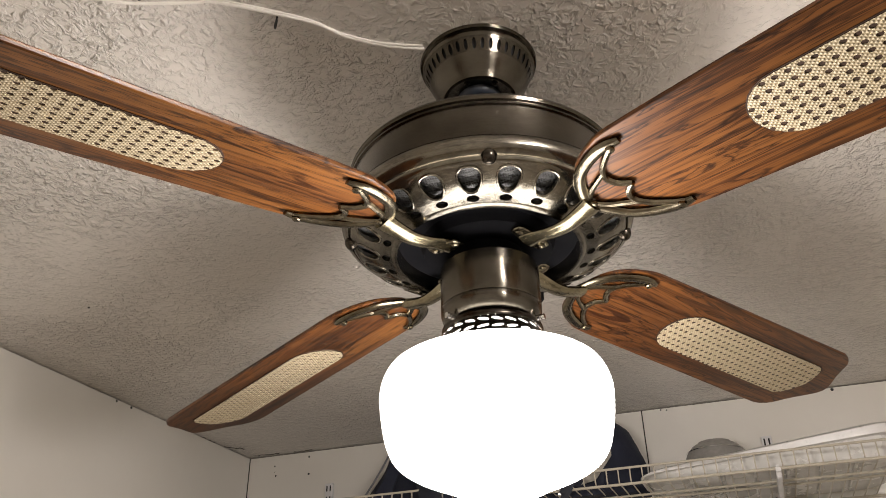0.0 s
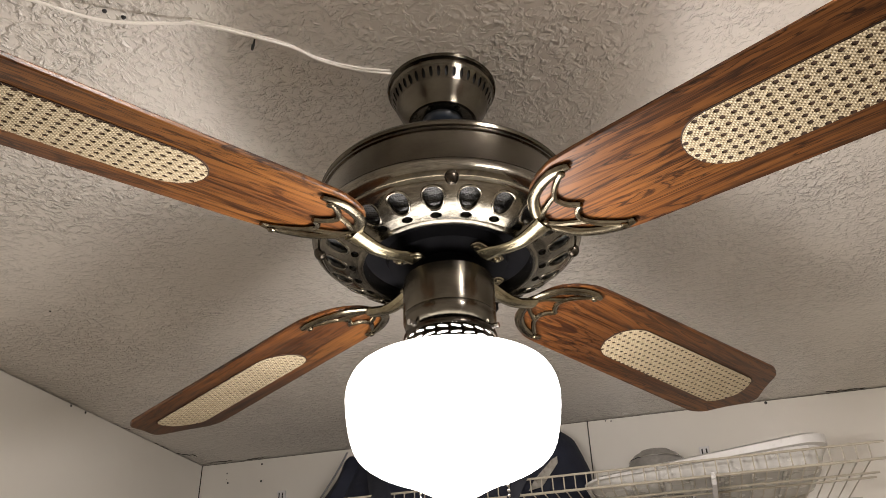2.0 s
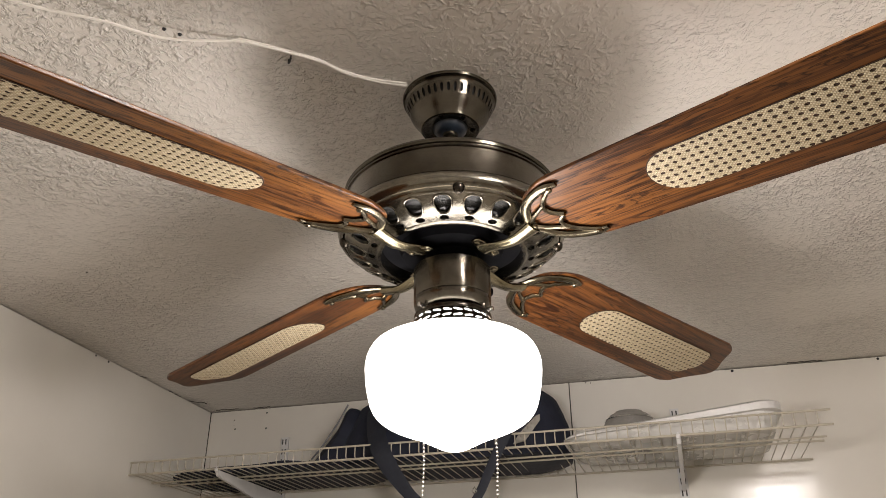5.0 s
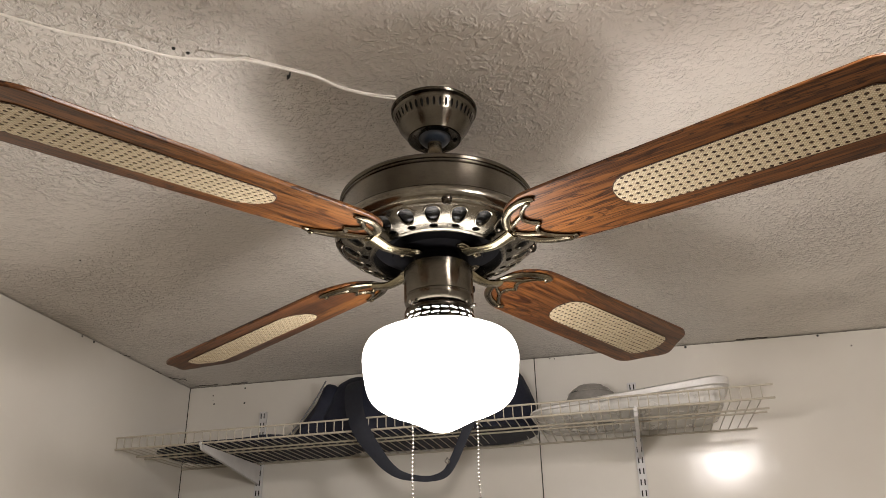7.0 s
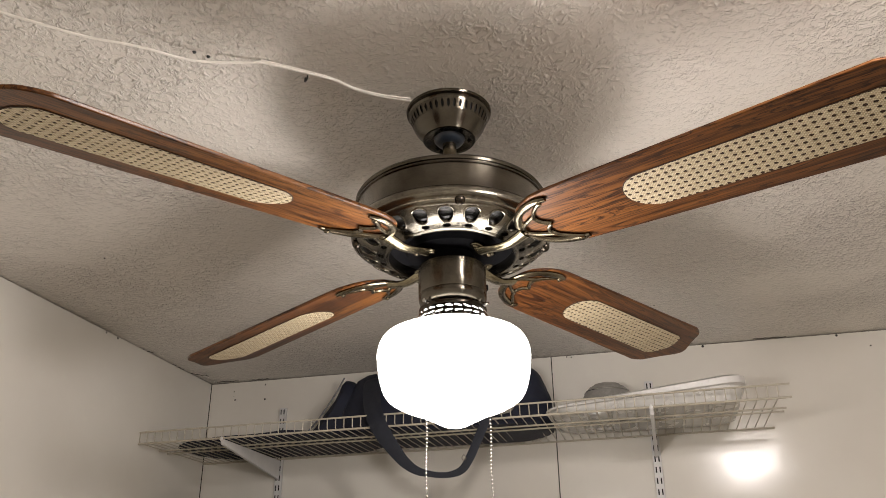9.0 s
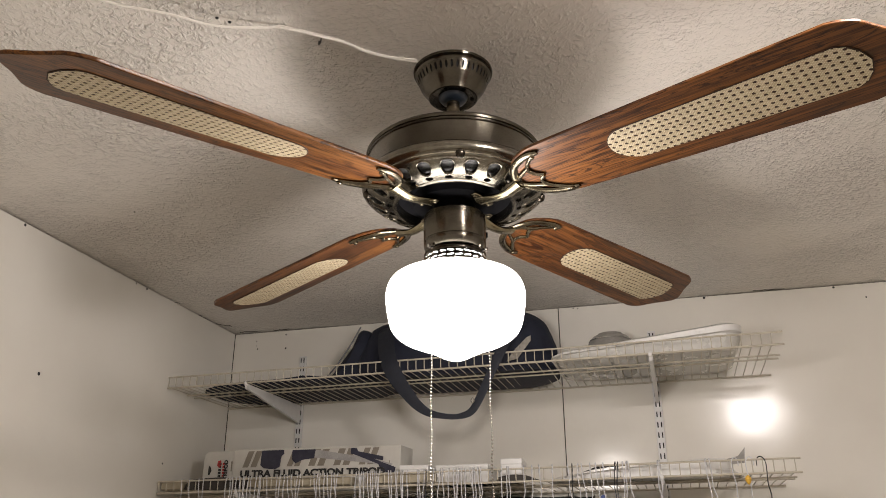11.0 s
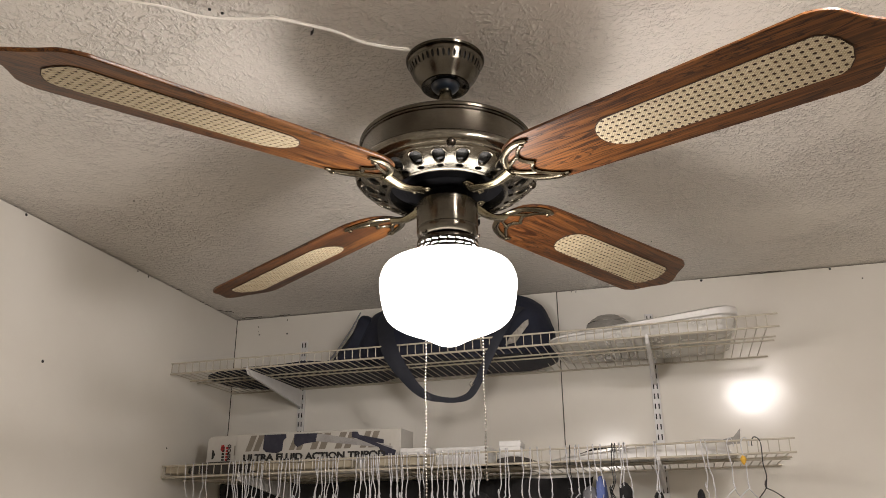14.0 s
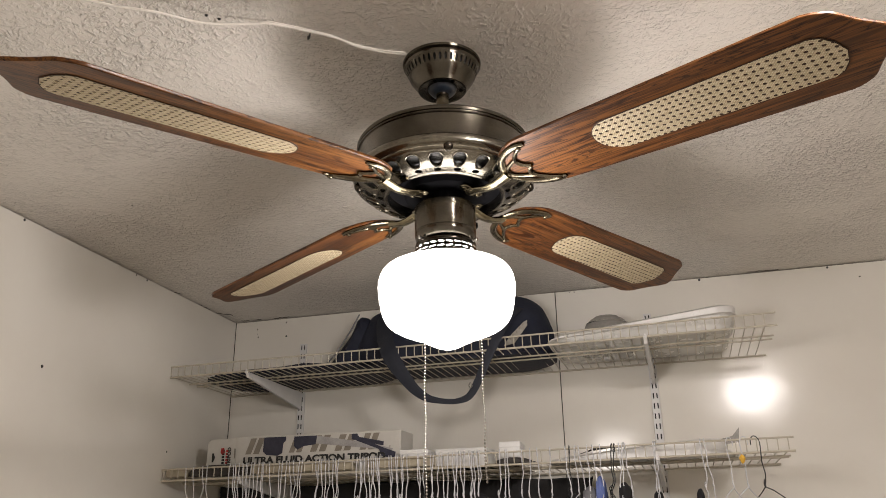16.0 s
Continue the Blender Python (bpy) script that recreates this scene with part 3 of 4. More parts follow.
    # flywheel
    part("flywheel", lathe(bmesh.new(), [(0.0905, zed(2.160)), (0.086, zed(2.158)), (0.068, zed(2.157)), (0.066, zed(2.1535)), (0.064, zed(2.1465)), (0.06, zed(2.1455)), (0.034, zed(2.1455)), (0.034, zed(2.127))], 64), BLACK_METAL, fan, "black enamelled flywheel")

    # switch housing and fitter
    part("switch_housing", lathe(bmesh.new(), [(0.030, zed(2.1285)), (0.0465, zed(2.1285)), (0.0485, zed(2.1265)), (0.0487, zed(2.12)), (0.0487, zed(2.0855)), (0.0482, zed(2.0845)), (0.0487, zed(2.0835)), (0.0485, zed(2.0775)), (0.0465, zed(2.0715)), (0.0425, zed(2.067)), (0.040, zed(2.0655)), (0.036, zed(2.0645))], 64),
         BRASS_BAND, fan, "brass switch housing")
    az = radians(-20)
    part("reverse_switch", box(bmesh.new(), (0.047, -0.004, zed(2.098)), (0.0535, 0.004, zed(2.107)), 0.001), BLACK_METAL, fan, "black slide switch", at=Matrix.Rotation(az + 0.9, 4, "Z"))
    fit = bmesh.new()
    lathe(fit, [(0.036, zed(2.0655)), (0.042, zed(2.0645)), (0.0475, zed(2.0635)), (0.0485, zed(2.0605)), (0.0475, zed(2.0575))], 66)
    levels = [2.0575, 2.0495, 2.0415]
    n = 24

    def fitter_at(u, v, d):
        r = 0.0475 + (zed(2.0575) - v) * 0.34 - (0.0012 if d else 0)
        return (r * math.cos(u), r * math.sin(u), v)

    for row in (0, 1):
        for i in range(n):
            holed_cell(fit, fitter_at, 2 * math.pi * i / n, 2 * math.pi * (i + 1) / n, zed(levels[row + 1]), zed(levels[row]), ellipse_hole(14, 0.9, 0.37, radians(20 if row else -20)), 1)
    lathe(fit, [(0.0529, zed(2.0415)), (0.0538, zed(2.0400)), (0.0535, zed(2.038)), (0.051, zed(2.0365))], 66)
    fitter = part("light_fitter", fit, BRASS_DARK, fan, "blackened brass fitter ring pierced with leaves")
    for a in (-5, 115, 235):
        b = radians(a)
        part("thumb_screw", sweep(bmesh.new(), [(0.042 * math.cos(b), 0.042 * math.sin(b), zed(2.066)), (0.053 * math.cos(b), 0.053 * math.sin(b), zed(2.066))], 0.003, sides=8), STEEL, fitter)

    # globe
    prof = [(0.0445, 2.059), (0.048, 2.049), (0.0505, 2.039), (0.058, 2.0345), (0.073, 2.031), (0.087, 2.0255), (0.0975, 2.0195), (0.1035, 2.0085), (0.1058, 1.997), (0.1055, 1.987), (0.1035, 1.97), (0.1003, 1.955), (0.0965, 1.9445),
            (0.0905, 1.936), (0.080, 1.9285), (0.066, 1.922), (0.051, 1.9165), (0.038, 1.9105), (0.027, 1.905), (0.017, 1.9), (0.009, 1.8975), (0.0, 1.8965)]
    smooth = spline([(r, 0, zed(z)) for r, z in prof], 3)
    globe = part("glass_globe", lathe(bmesh.new(), [(max(p.x, 0), p.z) for p in smooth[:-1]] + [(0, zed(1.8965))], 72), GLASS_GLOW, fan, "glowing white opal schoolhouse glass globe")

    globe.visible_shadow = False
    bulb = new("bulb", bpy.data.lights.new("bulb", "POINT"))
    bulb.data.energy, bulb.data.shadow_soft_size, bulb.data.color = BULB_WATTS, 0.055, (1.0, 0.92, 0.878)
    bulb.location = (0, 0, CEIL + zed(1.985))

    # blades and blade irons
    outline = blade_outline()
    blade_me = link_mesh("blade", plate(bmesh.new(), outline, -0.003, 0.002, 0.0012), WOOD)
    cane_me = link_mesh("cane_panel", cane_mesh(), CANE)
    # thin dark sheet for the shade seen through the cane holes
    back_me = link_mesh("cane_shade_backing", plate(bmesh.new(), cane_outline(0.0012), -0.0006, 0.0), CANE_SHADE)
    plate_me = link_mesh("openwork_plate", bracket_plate(), BRASS)
    arm = bmesh.new()
    sweep(arm, spline([(0.052, 0, -0.0065), (0.066, 0, -0.0085), (0.085, 0, -0.0125), (0.103, 0, -0.0135), (0.119, 0, -0.0105), (0.134, 0, -0.0065)], 6), 0.0095, 0.005, 12, Vector((0, 0, 1)), lambda t: 1.0 + 0.25 * (2 * t - 1) ** 2)
    arm_me = link_mesh("arm", arm, BRASS_BRIGHT)
    flange = bmesh.new()
    plate(flange, [(0.058 + 0.0085 * math.copysign(abs(math.cos(t)) ** 0.5, math.cos(t)), 0.021 * math.copysign(abs(math.sin(t)) ** 0.5, math.sin(t))) for t in (2 * math.pi * i / 24 for i in range(24))], -0.008, -0.0045, 0.001)
    flange_me = link_mesh("flange", flange, BRASS)
    screw_me = link_mesh("screw", lathe(bmesh.new(), [(0.0042, 0.0), (0.004, -0.0012), (0.0028, -0.0024), (0.0, -0.0028)], 14), BRASS)
    droop = (2.74, 2.48, 2.72, 2.17)
    hub = (pose(0.0, 0.0, CEIL) @ tilt).inverted() @ Matrix.Translation((0.0033, -0.0004, 2.1489)) @ lean
    for k in range(4):
        spin = Matrix.Rotation(radians(turn + 90 * k), 4, "Z")
        pitch = Matrix.Rotation(radians(-10.33), 4, "X")
        sag = Matrix.Translation((0.15, 0, 0)) @ Matrix.Rotation(radians(droop[k]), 4, "Y") @ Matrix.Translation((-0.15, 0, 0))
        at = hub @ spin @ sag @ pitch
        blade = new("blade", blade_me)
        blade.parent, blade.matrix_local = fan, at
        tagged(blade, "dark-stained oak blade with a woven cane inset")
        for name, me, z in (("cane_shade_backing", back_me, -0.0031), ("cane_panel", cane_me, -0.0043)):
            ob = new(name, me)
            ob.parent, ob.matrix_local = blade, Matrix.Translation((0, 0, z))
        iron = new("blade_iron", plate_me)
        iron.parent, iron.matrix_local = fan, at @ Matrix.Translation((0, 0, -0.0055))
        tagged(iron, "openwork antique brass blade iron")
        arm_ob = new("arm", arm_me)
        arm_ob.parent, arm_ob.matrix_local = iron, (at @ Matrix.Translation((0, 0, -0.0055))).inverted() @ hub @ spin
        fl = new("flange", flange_me)
        fl.parent, fl.matrix_local = iron, arm_ob.matrix_local.copy()
        for u, v in ((0.195, 0.0485), (0.195, -0.0485), (0.1365, 0.0)):
            sc = new("screw", screw_me)
            sc.parent, sc.matrix_local = iron, Matrix.Translation((u, v, -0.0032))
        for v in (0.0148, -0.0148):
            sc = new("screw", screw_me)
            sc.parent, sc.matrix_local = iron, arm_ob.matrix_local @ Matrix.Translation((0.058, v, -0.008))

    # pull chains
    for cx, cy, low in ((-0.064, 0.086, 1.62), (0.0255, 0.111, 1.708)):
        bm = bmesh.new()
        z = 2.02
        top = Vector((cx * 0.5, cy * 0.5, zed(2.09)))
        run = [top.lerp(Vector((cx, cy, zed(2.02))), i / 16) for i in range(16)]
        while z > low:
            run.append(Vector((cx + 0.0008 * math.sin(z * 60), cy, zed(z))))
            z -= 0.0053
        for p in run:
            ball(bm, p, 0.0019, 1.0, 8)
        sweep(bm, run, 0.0004, sides=4)
        part("pull_chain", bm, CHAIN, fan, "nickel bead pull chain")
    return fan


# ---- the second lamp of the room ----
def build_ceiling_light():
    lamp = base("ceiling_light", "round flush ceiling light with a lit frosted dome", "ceiling light", pose(0.7, -0.62, CEIL))
    part("rim", lathe(bmesh.new(), [(0.09, 0.0), (0.122, 0.0), (0.124, -0.006), (0.121, -0.016), (0.111, -0.018)], 48), BRASS, lamp, "brass rim")
    part("dome", lathe(bmesh.new(), [(0.112, -0.014), (0.118, -0.03), (0.117, -0.048), (0.106, -0.066), (0.085, -0.08), (0.055, -0.089), (0.027, -0.093), (0.0, -0.094)], 48), DOME_GLOW, lamp, "glowing frosted dome")


# ---- wall shelving ----
SHELF_FRONT, SHELF_BACK = 1.03, 1.412


def build_shelf(name_label, x0, x1, z0, z1):
    """A vinyl-coated wire shelf whose deck runs from height z0 at x0 to z1 at x1."""
    ln = x1 - x0
    m = pose(x0, 0, z0) @ Matrix.Rotation(-math.atan2(z1 - z0, ln), 4, "Y")
    shelf = base("wire_shelf", name_label, "shelf", m, "wire wall shelves", space=SPACE)
    lip = 0.031
    for y, z, r in ((SHELF_FRONT, lip, 0.0026), (SHELF_FRONT, -0.003, 0.003), (1.145, -0.0045, 0.0026), (1.19, -0.0045, 0.0026), (SHELF_BACK, -0.003, 0.003)):
        part("rail", sweep(bmesh.new(), [(0.0, y, z), (ln / 2, y, z - 0.001), (ln, y, z)], r, sides=8), WHITE_WIRE, shelf)
    pts = [(0, SHELF_BACK, 0), (0, SHELF_FRONT + 0.004, 0), (0, SHELF_FRONT + 0.0005, 0.003), (0, SHELF_FRONT, 0.008), (0, SHELF_FRONT, lip)]
    me = link_mesh("wire", sweep(bmesh.new(), pts, 0.0015, sides=6, up=Vector((1, 0, 0))), WHITE_WIRE)
    count = int((ln - 0.012) / 0.0254)
    for i in range(count + 1):
        ob = new("wire", me)
        ob.parent, ob.location = shelf, (0.006 + i * 0.0254, 0, 0)
    return shelf


def build_standard(x, label):
    st = base("shelf_standard", label, "shelf upright", pose(x, WALL_Y, 0), "shelf uprights", space=SPACE)
    part("channel", box(bmesh.new(), (-0.0125, -0.011, 0.9), (0.0125, -0.0005, 2.292), 0.0012), WHITE_STEEL, st)
    slot = link_mesh("slot", box(bmesh.new(), (-0.0019, -0.0012, -0.0085), (0.0019, 0.0, 0.0085), 0.0008), SLOT)
    z = 2.277
    while z > 1.6:
        for dx in (-0.0055, 0.0055):
            ob = new("slot", slot)
            ob.parent, ob.location = st, (dx, -0.0108, z)
        z -= 0.0315
    return st


def build_bracket(x, z):
    """A pressed steel arm under a shelf: deep at the wall, shallow in front."""
    br = base("shelf_bracket", "white pressed steel shelf bracket", "shelf bracket", pose(x, 0, z), "shelf brackets", space=SPACE)
    bm = bmesh.new()
    side = [(WALL_Y - 0.012, -0.008), (SHELF_FRONT + 0.004, -0.006), (SHELF_FRONT - 0.002, -0.01), (SHELF_FRONT + 0.006, -0.022), (1.2, -0.042), (WALL_Y - 0.03, -0.066), (WALL_Y - 0.012, -0.07)]
    rows = []
    for dx in (-0.005, 0.005):
        rows.append([bm.verts.new((dx, y, zz)) for y, zz in side])
    n = len(side)
    for i in range(n):
        bm.faces.new((rows[0][i], rows[0][(i + 1) % n], rows[1][(i + 1) % n], rows[1][i]))
    bm.faces.new(rows[0][::-1])
    bm.faces.new(rows[1])
    bmesh.ops.bevel(bm, geom=bm.edges[:], offset=0.0012, segments=2, affect="EDGES")
    part("arm", bm, WHITE_STEEL, br)
    part("front_lug", sweep(bmesh.new(), [(0, SHELF_FRONT + 0.004, -0.012), (0, SHELF_FRONT - 0.004, -0.01), (0, SHELF_FRONT - 0.006, -0.003), (0, SHELF_FRONT - 0.004, 0.002)], 0.005, 0.0015, 8, Vector((0, 0, 1))), WHITE_STEEL, br)
    return br


# ---- things on the shelves ----
def cloth_blob(profile, depth, seed, rough=0.012):
    """A soft bag body: a front outline in x and z swept in depth with rounded ends and creases."""
    bm = bmesh.new()
    n = len(profile)
    cx = sum(p[0] for p in profile) / n
    cz = min(p[1] for p in profile)
    rings = []
    steps = 9
    for k in range(steps):
        t = k / (steps - 1)
        s = 1 - 0.28 * abs(2 * t - 1) ** 3
        ring = []
        for x, z in profile:
            p = Vector((cx + (x - cx) * s, depth[0] + (depth[1] - depth[0]) * t, cz + (z - cz) * s))
            w = noise.noise_vector(p * 11 + Vector((seed, 0, 0))) * rough + noise.noise_vector(p * 34 + Vector((0, seed, 0))) * rough * 0.35
            w.z *= min(1.0, max(0.0, (p.z - cz) * 25))
            ring.append(bm.verts.new(p + w))
        rings.append(ring)
    for a, b in zip(rings, rings[1:]):
        for i in range(n):
            bm.faces.new((a[i], a[(i + 1) % n], b[(i + 1) % n], b[i]))
    bm.faces.new(rings[0][::-1])
    bm.faces.new(rings[-1])
    return bm


def build_bag():
    z = 2.124
    bag = base("shoulder_bag", "navy nylon shoulder bag slumped on the wire shelf, strap hanging down", "bag", space=SPACE)
    body = [(-0.62, z + 0.002), (-0.655, z + 0.02), (-0.66, z + 0.09), (-0.62, z + 0.165), (-0.55, z + 0.2), (-0.4, z + 0.19), (-0.25, z + 0.2), (-0.14, z + 0.212), (-0.085, z + 0.205), (-0.035, z + 0.16), (-0.008, z + 0.1),
            (-0.004, z + 0.04), (-0.015, z + 0.004), (-0.2, z + 0.002), (-0.4, z + 0.002)]
    fine = [(p.x, p.z) for p in spline([(x, 0, zz) for x, zz in body + body[:1]], 4)[:-1]]
    part("body", cloth_blob(fine, (1.12, 1.39), 3), NAVY, bag)
    flap = [(-0.79, z + 0.003), (-0.74, z + 0.05), (-0.68, z + 0.13), (-0.645, z + 0.19), (-0.60, z + 0.16), (-0.56, z + 0.1), (-0.56, z + 0.03), (-0.6, z + 0.003)]
    fine = [(p.x, p.z) for p in spline([(x, 0, zz) for x, zz in flap + flap[:1]], 3)[:-1]]
    part("side_pocket", cloth_blob(fine, (1.17, 1.30), 9, 0.005), NAVY, bag, "folded stiff side pocket")
    part("piping", sweep(bmesh.new(), spline([(-0.775, 1.168, z + 0.004), (-0.722, 1.168, z + 0.055), (-0.668, 1.168, z + 0.13), (-0.636, 1.168, z + 0.185)], 6), 0.0025, sides=6), GREY_CLOTH, bag)
    loop = [(-0.53, 1.2, z + 0.19), (-0.525, 1.12, z + 0.15), (-0.505, 1.06, z + 0.08), (-0.478, 1.018, z + 0.02), (-0.45, 1.012, z - 0.03), (-0.42, 1.012, z - 0.07), (-0.39, 1.012, z - 0.105), (-0.355, 1.012, z - 0.13), (-0.315, 1.014, z - 0.141),
            (-0.27, 1.016, z - 0.145), (-0.23, 1.016, z - 0.134), (-0.205, 1.015, z - 0.1), (-0.185, 1.013, z - 0.06), (-0.16, 1.012, z - 0.01), (-0.135, 1.014, z + 0.04), (-0.115, 1.06, z + 0.1), (-0.1, 1.14, z + 0.15)]
    widths = [0.03, 0.03, 0.028, 0.026, 0.023, 0.019, 0.015, 0.011, 0.008, 0.0075, 0.0105, 0.012, 0.012, 0.013, 0.015, 0.017, 0.02]
    pts = spline(loop, 5)

    def wide(t):
        k = t * (len(widths) - 1)
        i = min(int(k), len(widths) - 2)
        return widths[i] + (widths[i + 1] - widths[i]) * (k - i)

    part("shoulder_strap", sweep(bmesh.new(), pts, 1.0, 0.11, 8, Vector((0, 1, 0)), wide), STRAP, bag, "wide navy webbing strap hanging in a loop")
    part("strap_buckle", sweep(bmesh.new(), [(-0.228, 1.008, z - 0.104), (-0.222, 1.006, z - 0.112), (-0.214, 1.006, z - 0.106), (-0.222, 1.007, z - 0.096), (-0.228, 1.008, z - 0.104)], 0.0018, sides=6), STEEL, bag)
    tag = bmesh.new()
    plate(tag, [(-0.065, -0.02), (-0.02, -0.028), (0.06, 0.012), (0.068, 0.03), (0.05, 0.03), (-0.03, 0.002)], 0, 0.003, 0.0008)
    tg = part("care_tag", tag, TAG, bag, "pale printed tag", at=pose(-0.098, 1.085, z + 0.052, 90, -22, 0) @ Matrix.Diagonal((0.72, 0.8, 1, 1)))
    for i in range(5):
        part("print_line", box(bmesh.new(), (-0.03 + i * 0.018, -0.012 + i * 0.008, 0.0031), (-0.026 + i * 0.018, 0.004 + i * 0.006, 0.0036)), INK_GREY, tg, at=pose(0, 0, 0))
    return bag


def build_tub():
    """A shallow cloudy storage tray lying upside down, with ribs and a rim."""
    tub = base("storage_tray", "large cloudy clear plastic storage tray with white rim", "tray", space=SPACE)
    z = 2.135
    loops = [(0.0, 0.035, 0.0), (0.004, 0.012, 0.006), (0.012, 0.006, 0.02), (0.02, 0.0, 0.05), (0.03, 0.0, 0.054)]

    def ring(bm, grow, zz, slope):
        pts = []
        x0, x1, y0, y1, r = 0.005 - grow, 0.515 + grow, 1.06 - grow, 1.39 + grow, 0.06
        for cx, cy, a0 in ((x1 - r, y1 - r, 0), (x0 + r, y1 - r, 90), (x0 + r, y0 + r, 180), (x1 - r, y0 + r, 270)):
            for i in range(7):
                a = radians(a0 + 15 * i)
                x, y = cx + r * math.cos(a), cy + r * math.sin(a)
                pts.append(bm.verts.new((x, y, zz + slope * (x - x0) )))
        return pts

    bm = bmesh.new()
    rings = [ring(bm, g, z + h, s) for g, h, s in ((-0.05, 0.004, 0.0), (-0.02, 0.0, 0.0), (-0.008, 0.002, 0.006), (0.0, 0.008, 0.05), (0.004, 0.012, 0.095))]
    for a, b in zip(rings, rings[1:]):
        for i in range(len(a)):
            bm.faces.new((a[i], a[(i + 1) % len(a)], b[(i + 1) % len(b)], b[i]))
    bm.faces.new(rings[0][::-1])
    part("tray_body", bm, PLASTIC, tub)
    bm = bmesh.new()
    rings = [ring(bm, g, z + h, s) for g, h, s in ((-0.03, 0.017, 0.113), (0.004, 0.016, 0.111), (0.012, 0.011, 0.107), (0.012, 0.007, 0.08), (0.002, 0.008, 0.075))]
    for a, b in zip(rings, rings[1:]):
        for i in range(len(a)):
            bm.faces.new((a[i], a[(i + 1) % len(a)], b[(i + 1) % len(b)], b[i]))
    bm.faces.new(rings[0])
    part("rim", bm, WHITE_PLASTIC, tub, "white curled rim")
    rib = link_mesh("rib", sweep(bmesh.new(), [(0, 1.10, 0.001), (0, 1.24, -0.001), (0, 1.36, 0.001)], 0.004, 0.0025, 8), PLASTIC)
    for i in range(6):
        ob = new("rib", rib)
        ob.parent, ob.location = tub, (0.1 + i * 0.066, 0, z + 0.001)
    for r in (0.02, 0.034, 0.048):
        pts = [(0.12 + r * math.cos(t), 1.25 + r * math.sin(t), z - 0.0005) for t in (2 * math.pi * i / 24 for i in range(25))]
        part("moulded_ring", sweep(bmesh.new(), pts, 0.0022, 0.0015, 6), PLASTIC, tub)


def build_bowl():
    prof = [(0.0, 0.0), (0.03, 0.001), (0.034, 0.0), (0.036, -0.003), (0.048, -0.010), (0.058, -0.022), (0.066, -0.04), (0.071, -0.06), (0.074, -0.066), (0.078, -0.067), (0.078, -0.071), (0.07, -0.071), (0.064, -0.05), (0.05, -0.018), (0.0, -0.006)]
    bowl = base("upturned_bowl", "smoky grey plastic bowl turned upside down behind the tray", "bowl", pose(0.155, 1.29, 2.258) @ Matrix.Diagonal((1.12, 1.1, 1.0, 1)), space=SPACE)
    part("bowl_body", lathe(bmesh.new(), prof, 48), GREY_PLASTIC, bowl)
    part("rim_line", lathe(bmesh.new(), [(0.0595, -0.022), (0.061, -0.023), (0.0605, -0.0245)], 48), STEEL, bowl)
    stack = [(0.07, -0.075), (0.074, -0.078), (0.072, -0.1), (0.066, -0.122), (0.05, -0.1235), (0.0, -0.1235)]
    part("bowl_base", lathe(bmesh.new(), stack, 40), GREY_PLASTIC, bowl)


